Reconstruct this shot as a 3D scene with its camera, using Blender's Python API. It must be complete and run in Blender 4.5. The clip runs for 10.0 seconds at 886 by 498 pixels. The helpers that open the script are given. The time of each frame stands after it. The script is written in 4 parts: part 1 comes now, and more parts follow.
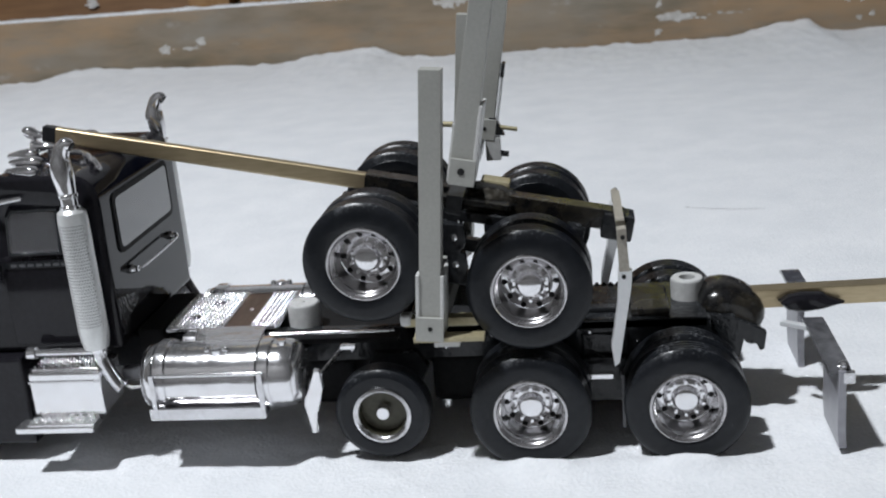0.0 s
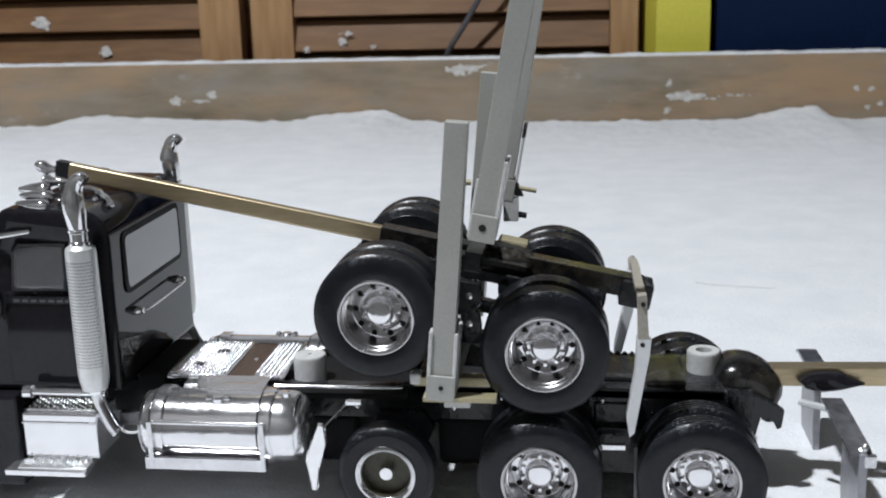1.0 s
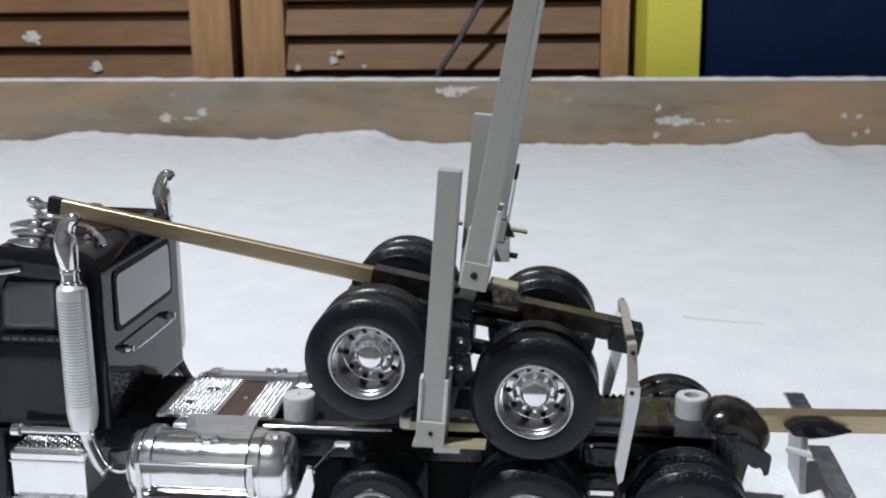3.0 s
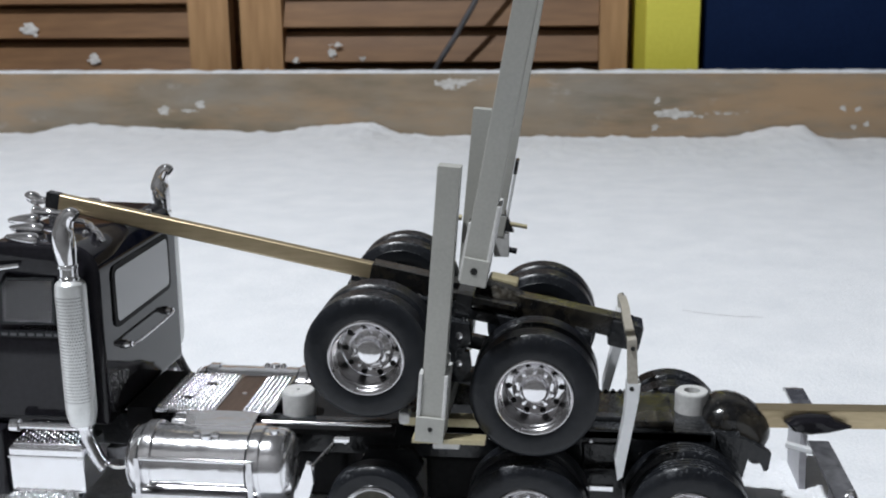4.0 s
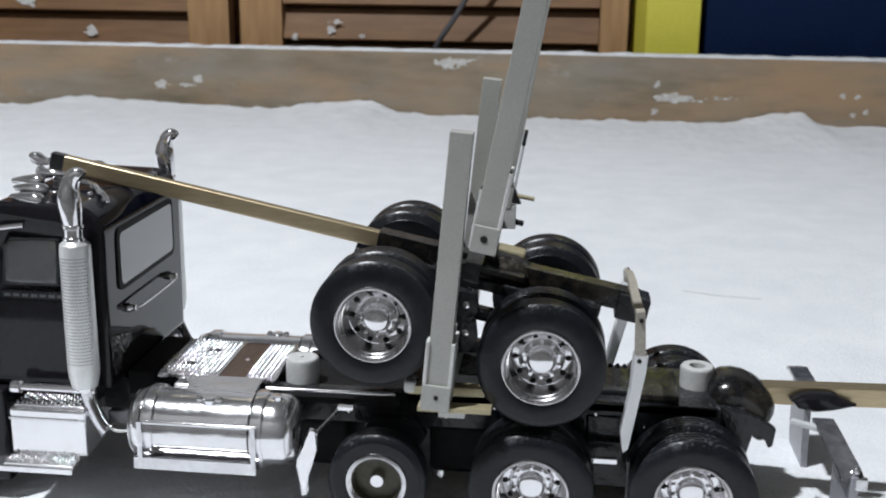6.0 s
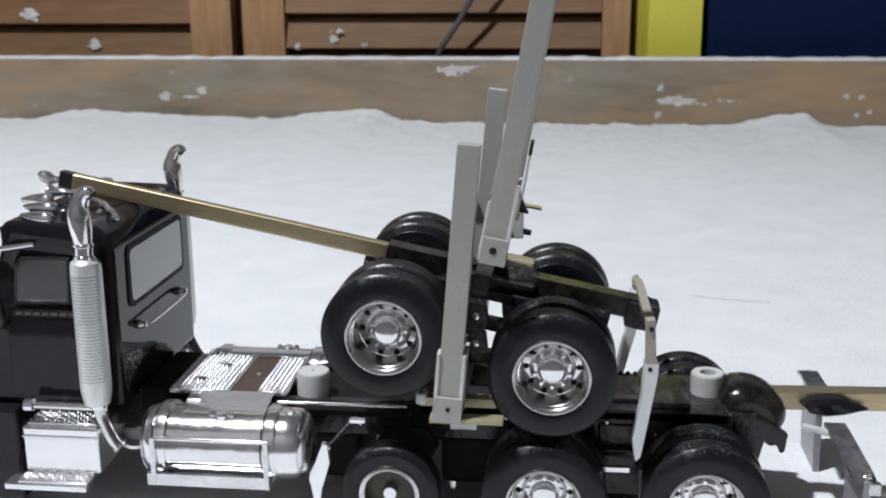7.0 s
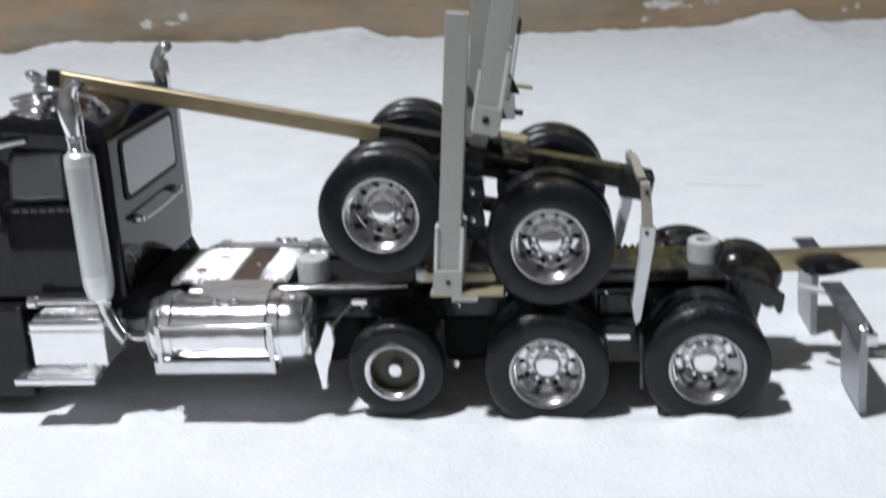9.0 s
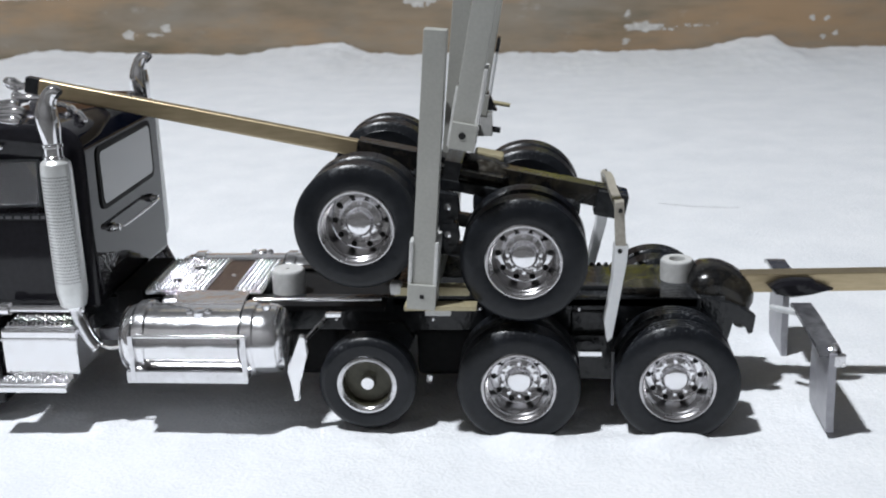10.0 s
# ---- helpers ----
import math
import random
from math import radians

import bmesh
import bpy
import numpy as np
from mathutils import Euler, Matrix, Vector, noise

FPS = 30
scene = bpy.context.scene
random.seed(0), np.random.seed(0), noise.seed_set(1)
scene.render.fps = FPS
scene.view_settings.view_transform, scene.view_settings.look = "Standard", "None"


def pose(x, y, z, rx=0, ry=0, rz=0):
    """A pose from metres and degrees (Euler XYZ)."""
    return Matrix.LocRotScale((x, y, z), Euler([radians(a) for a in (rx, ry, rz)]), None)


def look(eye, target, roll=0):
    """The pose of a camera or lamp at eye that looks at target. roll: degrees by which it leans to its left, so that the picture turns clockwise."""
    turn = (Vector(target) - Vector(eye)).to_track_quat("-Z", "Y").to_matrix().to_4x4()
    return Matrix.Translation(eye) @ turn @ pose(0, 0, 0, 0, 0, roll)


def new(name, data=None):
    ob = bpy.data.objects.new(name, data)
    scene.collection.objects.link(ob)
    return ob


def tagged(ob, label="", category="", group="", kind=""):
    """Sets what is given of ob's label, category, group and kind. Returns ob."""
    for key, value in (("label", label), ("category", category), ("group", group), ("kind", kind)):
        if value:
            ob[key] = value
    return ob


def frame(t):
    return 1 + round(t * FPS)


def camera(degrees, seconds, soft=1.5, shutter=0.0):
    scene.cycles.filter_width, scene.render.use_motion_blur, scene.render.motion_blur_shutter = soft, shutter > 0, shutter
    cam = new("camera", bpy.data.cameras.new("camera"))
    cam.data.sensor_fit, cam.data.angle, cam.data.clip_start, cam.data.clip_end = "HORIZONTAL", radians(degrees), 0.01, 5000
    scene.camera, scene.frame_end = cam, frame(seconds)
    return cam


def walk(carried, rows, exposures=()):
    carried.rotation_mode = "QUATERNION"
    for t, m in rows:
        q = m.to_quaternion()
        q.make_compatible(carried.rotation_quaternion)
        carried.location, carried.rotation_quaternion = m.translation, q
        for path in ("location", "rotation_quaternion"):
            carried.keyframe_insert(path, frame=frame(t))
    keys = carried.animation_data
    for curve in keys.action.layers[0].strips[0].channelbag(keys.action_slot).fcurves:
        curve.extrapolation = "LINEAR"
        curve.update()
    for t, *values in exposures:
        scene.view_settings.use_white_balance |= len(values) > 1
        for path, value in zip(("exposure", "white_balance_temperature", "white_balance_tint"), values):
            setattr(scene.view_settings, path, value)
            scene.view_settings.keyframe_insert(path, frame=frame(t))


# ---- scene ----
import collections

cam = camera(43.51, 10.0, soft=2.0, shutter=0.4)
PATH = [
    (0, pose(0.02406, -0.39409, 0.19336, 72.453, 4.636, 6.674)),
    (0.2, look((0.025, -0.395, 0.188), (-0.238, 1.497, -0.404), -3.5)),
    (0.5, pose(0.02118, -0.38971, 0.18678, 73.156, 0.644, 6.431)),
    (0.8, look((0.016, -0.390, 0.191), (-0.246, 1.531, -0.302), -1.2)),
    (1, pose(0.01568, -0.38801, 0.18751, 76.035, 1.537, 7.273)),
    (1.5, pose(0.01604, -0.38611, 0.18959, 75.751, 1.294, 6.789)),
    (2, pose(0.01557, -0.38652, 0.19739, 76.344, 0.426, 6.948)),
    (2.5, pose(0.01462, -0.38704, 0.19826, 76.826, 0.583, 6.912)),
    (4, pose(0.01370, -0.38575, 0.19919, 76.265, 0.603, 6.731)),
    (4.5, pose(0.01267, -0.38435, 0.20155, 76.432, 0.510, 6.919)),
    (5, pose(0.01497, -0.38602, 0.20113, 76.703, -0.083, 7.283)),
    (5.5, pose(0.00988, -0.38488, 0.19319, 75.372, -0.923, 6.646)),
    (7, pose(0.00676, -0.38566, 0.19582, 75.710, 0.393, 6.615)),
    (7.5, pose(0.00575, -0.38530, 0.19701, 75.797, 0.751, 6.810)),
    (8, pose(0.00771, -0.38712, 0.19546, 75.849, 1.754, 6.653)),
    (8.5, pose(0.00753, -0.38801, 0.19256, 75.115, 2.330, 6.383)),
    (8.8, look((0.006, -0.394, 0.190), (-0.231, 1.516, -0.354), -2.7)),
    (9, look((0.006, -0.392, 0.179), (-0.208, 1.499, -0.437), -3.1)),
    (9.2, look((0.009, -0.392, 0.177), (-0.191, 1.486, -0.479), -4.0)),
    (9.5, look((0.010, -0.393, 0.181), (-0.169, 1.504, -0.427), -1.6)),
    (10, pose(0.00790, -0.39411, 0.17858, 72.916, 1.605, 4.828)),
]
cam.data.dof.use_dof = True
cam.data.dof.focus_distance = 0.39
cam.data.dof.aperture_fstop = 36
walk(cam, PATH, [(0, -0.17), (0.5, -0.12), (1.0, 0.0), (8.4, 0.0), (9.2, 0.03), (10, 0.04)])

# ---- light: one ceiling lamp in a closed room ----
world = bpy.data.worlds.new("world")
scene.world = world
world.use_nodes = True
world.node_tree.nodes["Background"].inputs[0].default_value = (0.6, 0.68, 0.8, 1)
world.node_tree.nodes["Background"].inputs[1].default_value = 0.03

LAMP = Vector((-0.58, -0.39, 1.73))
bulb = bpy.data.lights.new("lamp_light", "POINT")
bulb.energy = 141
bulb.shadow_soft_size = 0.045
bulb.color = (0.925, 0.965, 1.015)
bulb_ob = new("lamp_light", bulb)
bulb_ob.location = LAMP


# ---- materials ----
def nodes_of(m):
    m.use_nodes = True
    nt = m.node_tree
    return nt, nt.nodes, nt.links, nt.nodes["Principled BSDF"]


def surface(name, dark, light, rough=0.5, metal=0.0, grain=400.0, blotch=40.0, bump=0.1, bump_dist=0.0002,
            coat=0.0, rough_var=0.15, stretch=(1, 1, 1), spec=0.5, span=(0.7, 1.3)):
    """Two colours mixed by noise of two sizes, with uneven gloss and fine relief."""
    m = bpy.data.materials.new(name)
    nt, ns, ln, bsdf = nodes_of(m)
    co = ns.new("ShaderNodeTexCoord")
    mp = ns.new("ShaderNodeMapping")
    mp.inputs["Scale"].default_value = stretch
    ln.new(co.outputs["Object"], mp.inputs["Vector"])
    a, b = ns.new("ShaderNodeTexNoise"), ns.new("ShaderNodeTexNoise")
    a.inputs["Scale"].default_value, b.inputs["Scale"].default_value = blotch, grain
    a.inputs["Detail"].default_value, b.inputs["Detail"].default_value = 4, 3
    for n in (a, b):
        ln.new(mp.outputs[0], n.inputs["Vector"])
    add = ns.new("ShaderNodeMath")
    add.operation = "ADD"
    ln.new(a.outputs["Fac"], add.inputs[0])
    ln.new(b.outputs["Fac"], add.inputs[1])
    rng = ns.new("ShaderNodeMapRange")
    rng.inputs["From Min"].default_value, rng.inputs["From Max"].default_value = span
    ln.new(add.outputs[0], rng.inputs["Value"])
    mix = ns.new("ShaderNodeMix")
    mix.data_type = "RGBA"
    mix.inputs[6].default_value, mix.inputs[7].default_value = (*dark, 1), (*light, 1)
    ln.new(rng.outputs[0], mix.inputs[0])
    ln.new(mix.outputs[2], bsdf.inputs["Base Color"])
    rr = ns.new("ShaderNodeMapRange")
    rr.inputs["To Min"].default_value = max(0.02, rough - rough_var)
    rr.inputs["To Max"].default_value = min(1.0, rough + rough_var)
    ln.new(a.outputs["Fac"], rr.inputs["Value"])
    ln.new(rr.outputs[0], bsdf.inputs["Roughness"])
    bsdf.inputs["Metallic"].default_value = metal
    bsdf.inputs["Coat Weight"].default_value = coat
    bsdf.inputs["Coat Roughness"].default_value = 0.06
    bsdf.inputs["Specular IOR Level"].default_value = spec
    if bump:
        bp = ns.new("ShaderNodeBump")
        bp.inputs["Strength"].default_value, bp.inputs["Distance"].default_value = bump, bump_dist
        ln.new(b.outputs["Fac"], bp.inputs["Height"])
        ln.new(bp.outputs[0], bsdf.inputs["Normal"])
    return m


M_SNOW = surface("snow_powder", (0.79, 0.81, 0.84), (0.90, 0.91, 0.93), 0.85, 0, 700, 30, 0.6, 0.0009, spec=0.2)
M_FROST = surface("thin_frost", (0.42, 0.40, 0.37), (0.66, 0.65, 0.63), 0.9, 0, 160, 40, 0.4, 0.0006, spec=0.2)
M_SNOWDUST = surface("snow_dust", (0.70, 0.72, 0.75), (0.88, 0.89, 0.91), 0.9, 0, 700, 80, 0.6, 0.0008, spec=0.2)
M_BLACK = surface("gloss_black_paint", (0.011, 0.0105, 0.013), (0.0175, 0.017, 0.021), 0.06, 0, 500, 30, 0.04, 0.0001, rough_var=0.04, spec=0.3)
M_FRAME = surface("satin_black_plastic", (0.011, 0.0125, 0.0145), (0.026, 0.0272, 0.0295), 0.17, 0, 420, 60, 0.7, 0.0004, rough_var=0.1, spec=0.42)
M_OLIVE = surface("worn_black_over_brass", (0.009, 0.009, 0.0095), (0.034, 0.029, 0.021), 0.26, 0, 260, 45, 0.5, 0.0005, spec=0.5, span=(0.9, 1.25))
M_RUBBER = surface("tyre_rubber", (0.006, 0.0072, 0.0095), (0.0125, 0.0142, 0.018), 0.33, 0, 420, 60, 0.5, 0.0003, rough_var=0.14, spec=0.33)
M_CHROME = surface("chrome", (0.84, 0.83, 0.84), (0.93, 0.93, 0.95), 0.08, 0.9, 380, 70, 0.1, 0.00015, rough_var=0.06)
M_CHROME_SATIN = surface("satin_chrome", (0.62, 0.61, 0.62), (0.8, 0.8, 0.82), 0.15, 1, 420, 70, 0.12, 0.00015, rough_var=0.08)
M_CHROME_SOFT = surface("dull_chrome", (0.55, 0.54, 0.54), (0.78, 0.78, 0.8), 0.25, 1, 600, 120, 0.15, 0.0002, rough_var=0.12)
M_PERF = surface("pressed_shield_metal", (0.82, 0.83, 0.82), (0.92, 0.93, 0.92), 0.36, 0.45, 700, 60, 0.45, 0.0004, rough_var=0.1)
M_PERFHOLE = surface("shield_slot", (0.3, 0.3, 0.3), (0.55, 0.55, 0.55), 0.5, 0.3)
M_FOIL = surface("crinkled_foil", (0.012, 0.012, 0.014), (0.075, 0.075, 0.08), 0.12, 0.6, 420, 160, 1.0, 0.0014)
M_WHITEFLAP = surface("white_flap_plastic", (0.8, 0.82, 0.84), (0.9, 0.91, 0.92), 0.4, 0, 600, 60, 0.1, 0.0002)
M_WHITEFLAP.node_tree.nodes["Principled BSDF"].inputs["Transmission Weight"].default_value = 0.3
M_CHROME_RIM = surface("rim_chrome", (0.46, 0.445, 0.45), (0.64, 0.63, 0.64), 0.27, 1, 420, 70, 0.12, 0.00015, rough_var=0.07)
M_SEAT = surface("grey_seat_vinyl", (0.34, 0.34, 0.36), (0.46, 0.46, 0.48), 0.5, 0, 400, 60, 0.2, 0.0002)
M_FLAPGREY = surface("flap_grey_plastic", (0.26, 0.26, 0.285), (0.36, 0.36, 0.39), 0.35, 0, 300, 45, 0.1, 0.0002)
M_DARKTHREAD = surface("dark_thread", (0.12, 0.12, 0.12), (0.2, 0.2, 0.2), 0.9, 0, spec=0.1)
M_MATT = surface("matt_black", (0.009, 0.009, 0.0098), (0.017, 0.017, 0.0175), 0.6, 0, 500, 60, 0.2, 0.0002, spec=0.15)
M_TANPL = surface("tan_grey_plastic", (0.31, 0.285, 0.24), (0.45, 0.42, 0.365), 0.45, 0, 700, 80, 0.1, 0.0002)
M_CHROME_TREAD = surface("bright_tread_chrome", (0.86, 0.86, 0.88), (0.95, 0.95, 0.96), 0.14, 0.85, 500, 80, 0.05, 0.0001, rough_var=0.05)
# unseen back and front walls, paler than the sides to bounce light onto chrome
M_PALEWALL = surface("back_bounce_wall", (0.3, 0.3, 0.3), (0.36, 0.36, 0.36), 0.8, 0, 120, 3, 0.2, 0.001)
M_WALLSOUTH = surface("front_bounce_wall", (0.14, 0.135, 0.132), (0.18, 0.174, 0.17), 0.8, 0, 120, 3, 0.2, 0.001)
M_GREY = surface("grey_primer", (0.385, 0.385, 0.358), (0.455, 0.455, 0.425), 0.45, 0, 900, 40, 0.15, 0.0002)
M_WHITEPL = surface("bare_white_plastic", (0.55, 0.55, 0.54), (0.7, 0.7, 0.69), 0.45, 0, 600, 60, 0.1, 0.0002)
M_BRASS = surface("brass_tube", (0.43, 0.345, 0.215), (0.58, 0.475, 0.305), 0.32, 0.8, 900, 22, 0.08, 0.0001, stretch=(0.15, 1, 1), rough_var=0.06)
M_DISC = surface("bare_brass_disc", (0.05, 0.047, 0.03), (0.095, 0.09, 0.062), 0.4, 0.2, 500, 80, 0.2, 0.0002)
M_TANK = surface("polished_tank", (0.8, 0.79, 0.8), (0.93, 0.93, 0.95), 0.15, 0.9, 150, 60, 0.45, 0.0006, rough_var=0.1)
M_CRUMB = surface("thin_snow_crumb", (0.55, 0.53, 0.5), (0.8, 0.79, 0.78), 0.9, 0, 200, 50, 0.4, 0.0006, spec=0.2)
M_BRASSPL = surface("brass_strip", (0.38, 0.33, 0.2), (0.52, 0.46, 0.3), 0.4, 0.3, 700, 50, 0.1, 0.0001)
M_BROWN = surface("brown_strip", (0.06, 0.038, 0.027), (0.105, 0.072, 0.054), 0.5, 0, 900, 90, 0.2, 0.0002, stretch=(1, 0.2, 1))
M_HOLE = surface("dark_hole", (0.008, 0.008, 0.008), (0.013, 0.013, 0.013), 0.8, 0)
M_GLASSDARK = surface("tinted_pane", (0.025, 0.025, 0.027), (0.04, 0.04, 0.043), 0.05, 0, 300, 30, 0.02, 0.0001, coat=0.8, rough_var=0.03, spec=1.0)
M_SMOKE = surface("grey_smoked_sheet", (0.05, 0.05, 0.055), (0.13, 0.13, 0.14), 0.18, 0, 300, 45, 0.08, 0.0002)
M_CABLE = surface("cable_sheath", (0.05, 0.05, 0.055), (0.1, 0.1, 0.11), 0.5, 0)
# unseen side walls, kept dark to hold back bounce light in the shadows
M_WALL = surface("dim_side_wall", (0.068, 0.063, 0.058), (0.095, 0.088, 0.08), 0.8, 0, 120, 3, 0.2, 0.001)
# dark grey for an unseen ceiling, so little light bounces into the shadows
M_CEIL = surface("ceiling_dark", (0.08, 0.078, 0.077), (0.108, 0.106, 0.104), 0.8, 0, 120, 3, 0.2, 0.001)
M_FLOOR = surface("grey_floor", (0.07, 0.068, 0.065), (0.11, 0.105, 0.1), 0.6, 0, 150, 6, 0.2, 0.0006)
M_YELLOW = surface("yellow_paint", (0.66, 0.61, 0.075), (0.74, 0.69, 0.10), 0.5, 0, 200, 8, 0.1, 0.0003)
M_BLUE = surface("navy_blue_paint", (0.003, 0.011, 0.042), (0.0055, 0.0165, 0.058), 0.65, 0, 200, 8, 0.1, 0.0003, spec=0.1)
M_SHUTTER = surface("stained_shutter_wood", (0.165, 0.082, 0.036), (0.275, 0.15, 0.068), 0.55, 0, 110, 5, 0.2, 0.0005, stretch=(0.12, 1, 1), spec=0.3)
M_SHUTTER_UP = surface("stained_stile_wood", (0.31, 0.17, 0.078), (0.47, 0.285, 0.14), 0.55, 0, 110, 5, 0.2, 0.0005, stretch=(1, 1, 0.12), spec=0.3)
M_PLANK = surface("weathered_plank", (0.19, 0.148, 0.1), (0.32, 0.25, 0.175), 0.75, 0, 60, 7, 0.3, 0.001, stretch=(0.25, 1, 1))


def weathered(m, tone, scale, span, amount, stretch):
    """Broad patches of another tone over a wood."""
    nt, ns, ln, bsdf = nodes_of(m)
    old = bsdf.inputs["Base Color"].links[0].from_socket
    co, mp, n = ns.new("ShaderNodeTexCoord"), ns.new("ShaderNodeMapping"), ns.new("ShaderNodeTexNoise")
    mp.inputs["Scale"].default_value = stretch
    mp.inputs["Location"].default_value = (scale, 0.3, 1.7)
    n.inputs["Scale"].default_value, n.inputs["Detail"].default_value, n.inputs["Roughness"].default_value = scale, 6, 0.65
    ln.new(co.outputs["Object"], mp.inputs["Vector"])
    ln.new(mp.outputs[0], n.inputs["Vector"])
    rng, mix = ns.new("ShaderNodeMapRange"), ns.new("ShaderNodeMix")
    rng.inputs["From Min"].default_value, rng.inputs["From Max"].default_value = span
    rng.inputs["To Max"].default_value = amount
    ln.new(n.outputs["Fac"], rng.inputs["Value"])
    mix.data_type = "RGBA"
    mix.inputs[7].default_value = (*tone, 1)
    ln.new(rng.outputs[0], mix.inputs[0])
    ln.new(old, mix.inputs[6])
    ln.new(mix.outputs[2], bsdf.inputs["Base Color"])


weathered(M_PLANK, (0.27, 0.25, 0.215), 3.0, (0.45, 0.62), 0.75, (0.8, 1, 1.6))
weathered(M_PLANK, (0.37, 0.245, 0.14), 4.5, (0.46, 0.6), 0.85, (0.6, 1, 2.2))
weathered(M_PLANK, (0.11, 0.095, 0.06), 6.0, (0.52, 0.72), 0.8, (0.5, 1, 2.6))
weathered(M_PLANK, (0.5, 0.49, 0.47), 26.0, (0.63, 0.78), 0.55, (0.7, 1, 1.4))
weathered(M_SHUTTER, (0.1, 0.05, 0.025), 2.5, (0.45, 0.7), 0.6, (0.7, 1, 2.0))
weathered(M_SHUTTER_UP, (0.26, 0.14, 0.07), 6.0, (0.45, 0.7), 0.5, (1.6, 1, 0.4))

M_CLEAR = bpy.data.materials.new("clear_tinted_glass")
_nt, _ns, _ln, _bs = nodes_of(M_CLEAR)
_bs.inputs["Base Color"].default_value = (0.85, 0.85, 0.88, 1)
_bs.inputs["Roughness"].default_value = 0.03
_bs.inputs["Transmission Weight"].default_value = 0.93
_bs.inputs["IOR"].default_value = 1.4


def dusted(m, amount, scale, colour):
    """Fine powder caught on the faces that look up, in broken flecks."""
    nt, ns, ln, bsdf = nodes_of(m)
    old = bsdf.inputs["Base Color"].links[0].from_socket
    co, geo, sep = ns.new("ShaderNodeTexCoord"), ns.new("ShaderNodeNewGeometry"), ns.new("ShaderNodeSeparateXYZ")
    ln.new(geo.outputs["Normal"], sep.inputs[0])
    fine, broad = ns.new("ShaderNodeTexNoise"), ns.new("ShaderNodeTexNoise")
    fine.inputs["Scale"].default_value, broad.inputs["Scale"].default_value = scale, scale / 9
    fine.inputs["Detail"].default_value = 5
    total = ns.new("ShaderNodeMath")
    total.operation = "MULTIPLY_ADD"
    for n in (fine, broad):
        ln.new(co.outputs["Object"], n.inputs["Vector"])
    half = ns.new("ShaderNodeMath")
    half.operation = "MULTIPLY"
    half.inputs[1].default_value = 0.6
    ln.new(broad.outputs["Fac"], half.inputs[0])
    total.inputs[1].default_value = 1.0
    ln.new(fine.outputs["Fac"], total.inputs[0])
    ln.new(half.outputs[0], total.inputs[2])
    fleck = ns.new("ShaderNodeMapRange")
    fleck.inputs["From Min"].default_value, fleck.inputs["From Max"].default_value = 0.86, 1.02
    fleck.inputs["To Max"].default_value = amount
    ln.new(total.outputs[0], fleck.inputs["Value"])
    up = ns.new("ShaderNodeMapRange")
    up.inputs["From Min"].default_value, up.inputs["From Max"].default_value = 0.25, 0.8
    ln.new(sep.outputs[2], up.inputs["Value"])
    both = ns.new("ShaderNodeMath")
    both.operation = "MULTIPLY"
    ln.new(fleck.outputs[0], both.inputs[0])
    ln.new(up.outputs[0], both.inputs[1])
    mix = ns.new("ShaderNodeMix")
    mix.data_type = "RGBA"
    mix.inputs[7].default_value = (*colour, 1)
    ln.new(both.outputs[0], mix.inputs[0])
    ln.new(old, mix.inputs[6])
    ln.new(mix.outputs[2], bsdf.inputs["Base Color"])


dusted(M_RUBBER, 0.42, 900.0, (0.34, 0.35, 0.37))
dusted(M_FRAME, 0.3, 1100.0, (0.3, 0.31, 0.33))
dusted(M_OLIVE, 0.3, 700.0, (0.2, 0.19, 0.17))


# ---- mesh helpers, in millimetres ----
def box(bm, x0, x1, y0, y1, z0, z1, bevel=0.0, seg=2, turn=None):
    made = bmesh.ops.create_cube(bm, size=1.0)["verts"]
    m = Matrix.Translation(((x0 + x1) / 2, (y0 + y1) / 2, (z0 + z1) / 2)) @ Matrix.Diagonal((x1 - x0, y1 - y0, z1 - z0, 1))
    bmesh.ops.transform(bm, matrix=(turn @ m) if turn else m, verts=made)
    if bevel:
        edges = list({e for v in made for e in v.link_edges})
        bmesh.ops.bevel(bm, geom=edges, offset=bevel, segments=seg, affect="EDGES", profile=0.6)


def cyl(bm, p0, p1, r0, r1=None, seg=24, caps=True):
    p0, p1 = Vector(p0), Vector(p1)
    d = p1 - p0
    m = Matrix.Translation((p0 + p1) / 2) @ d.to_track_quat("Z", "Y").to_matrix().to_4x4()
    bmesh.ops.create_cone(bm, cap_ends=caps, segments=seg, radius1=r0, radius2=r0 if r1 is None else r1, depth=d.length, matrix=m)


def lathe(bm, profile, seg=48, at=(0, 0, 0), axis="y"):
    """Turn (radius, along) pairs round an axis through at."""
    rings = []
    for r, a in profile:
        ring = []
        for i in range(seg):
            c, s = math.cos(2 * math.pi * i / seg) * r, math.sin(2 * math.pi * i / seg) * r
            v = {"y": (c, a, s), "x": (a, c, s), "z": (c, s, a)}[axis]
            ring.append(bm.verts.new((at[0] + v[0], at[1] + v[1], at[2] + v[2])))
        rings.append(ring)
    for p, q in zip(rings, rings[1:]):
        for i in range(seg):
            j = (i + 1) % seg
            bm.faces.new((p[i], p[j], q[j], q[i]))
    if profile[-1][0] < 0.01 or profile[0][0] < 0.01:
        bmesh.ops.remove_doubles(bm, verts=[v for ring in (rings[0], rings[-1]) for v in ring], dist=0.001)


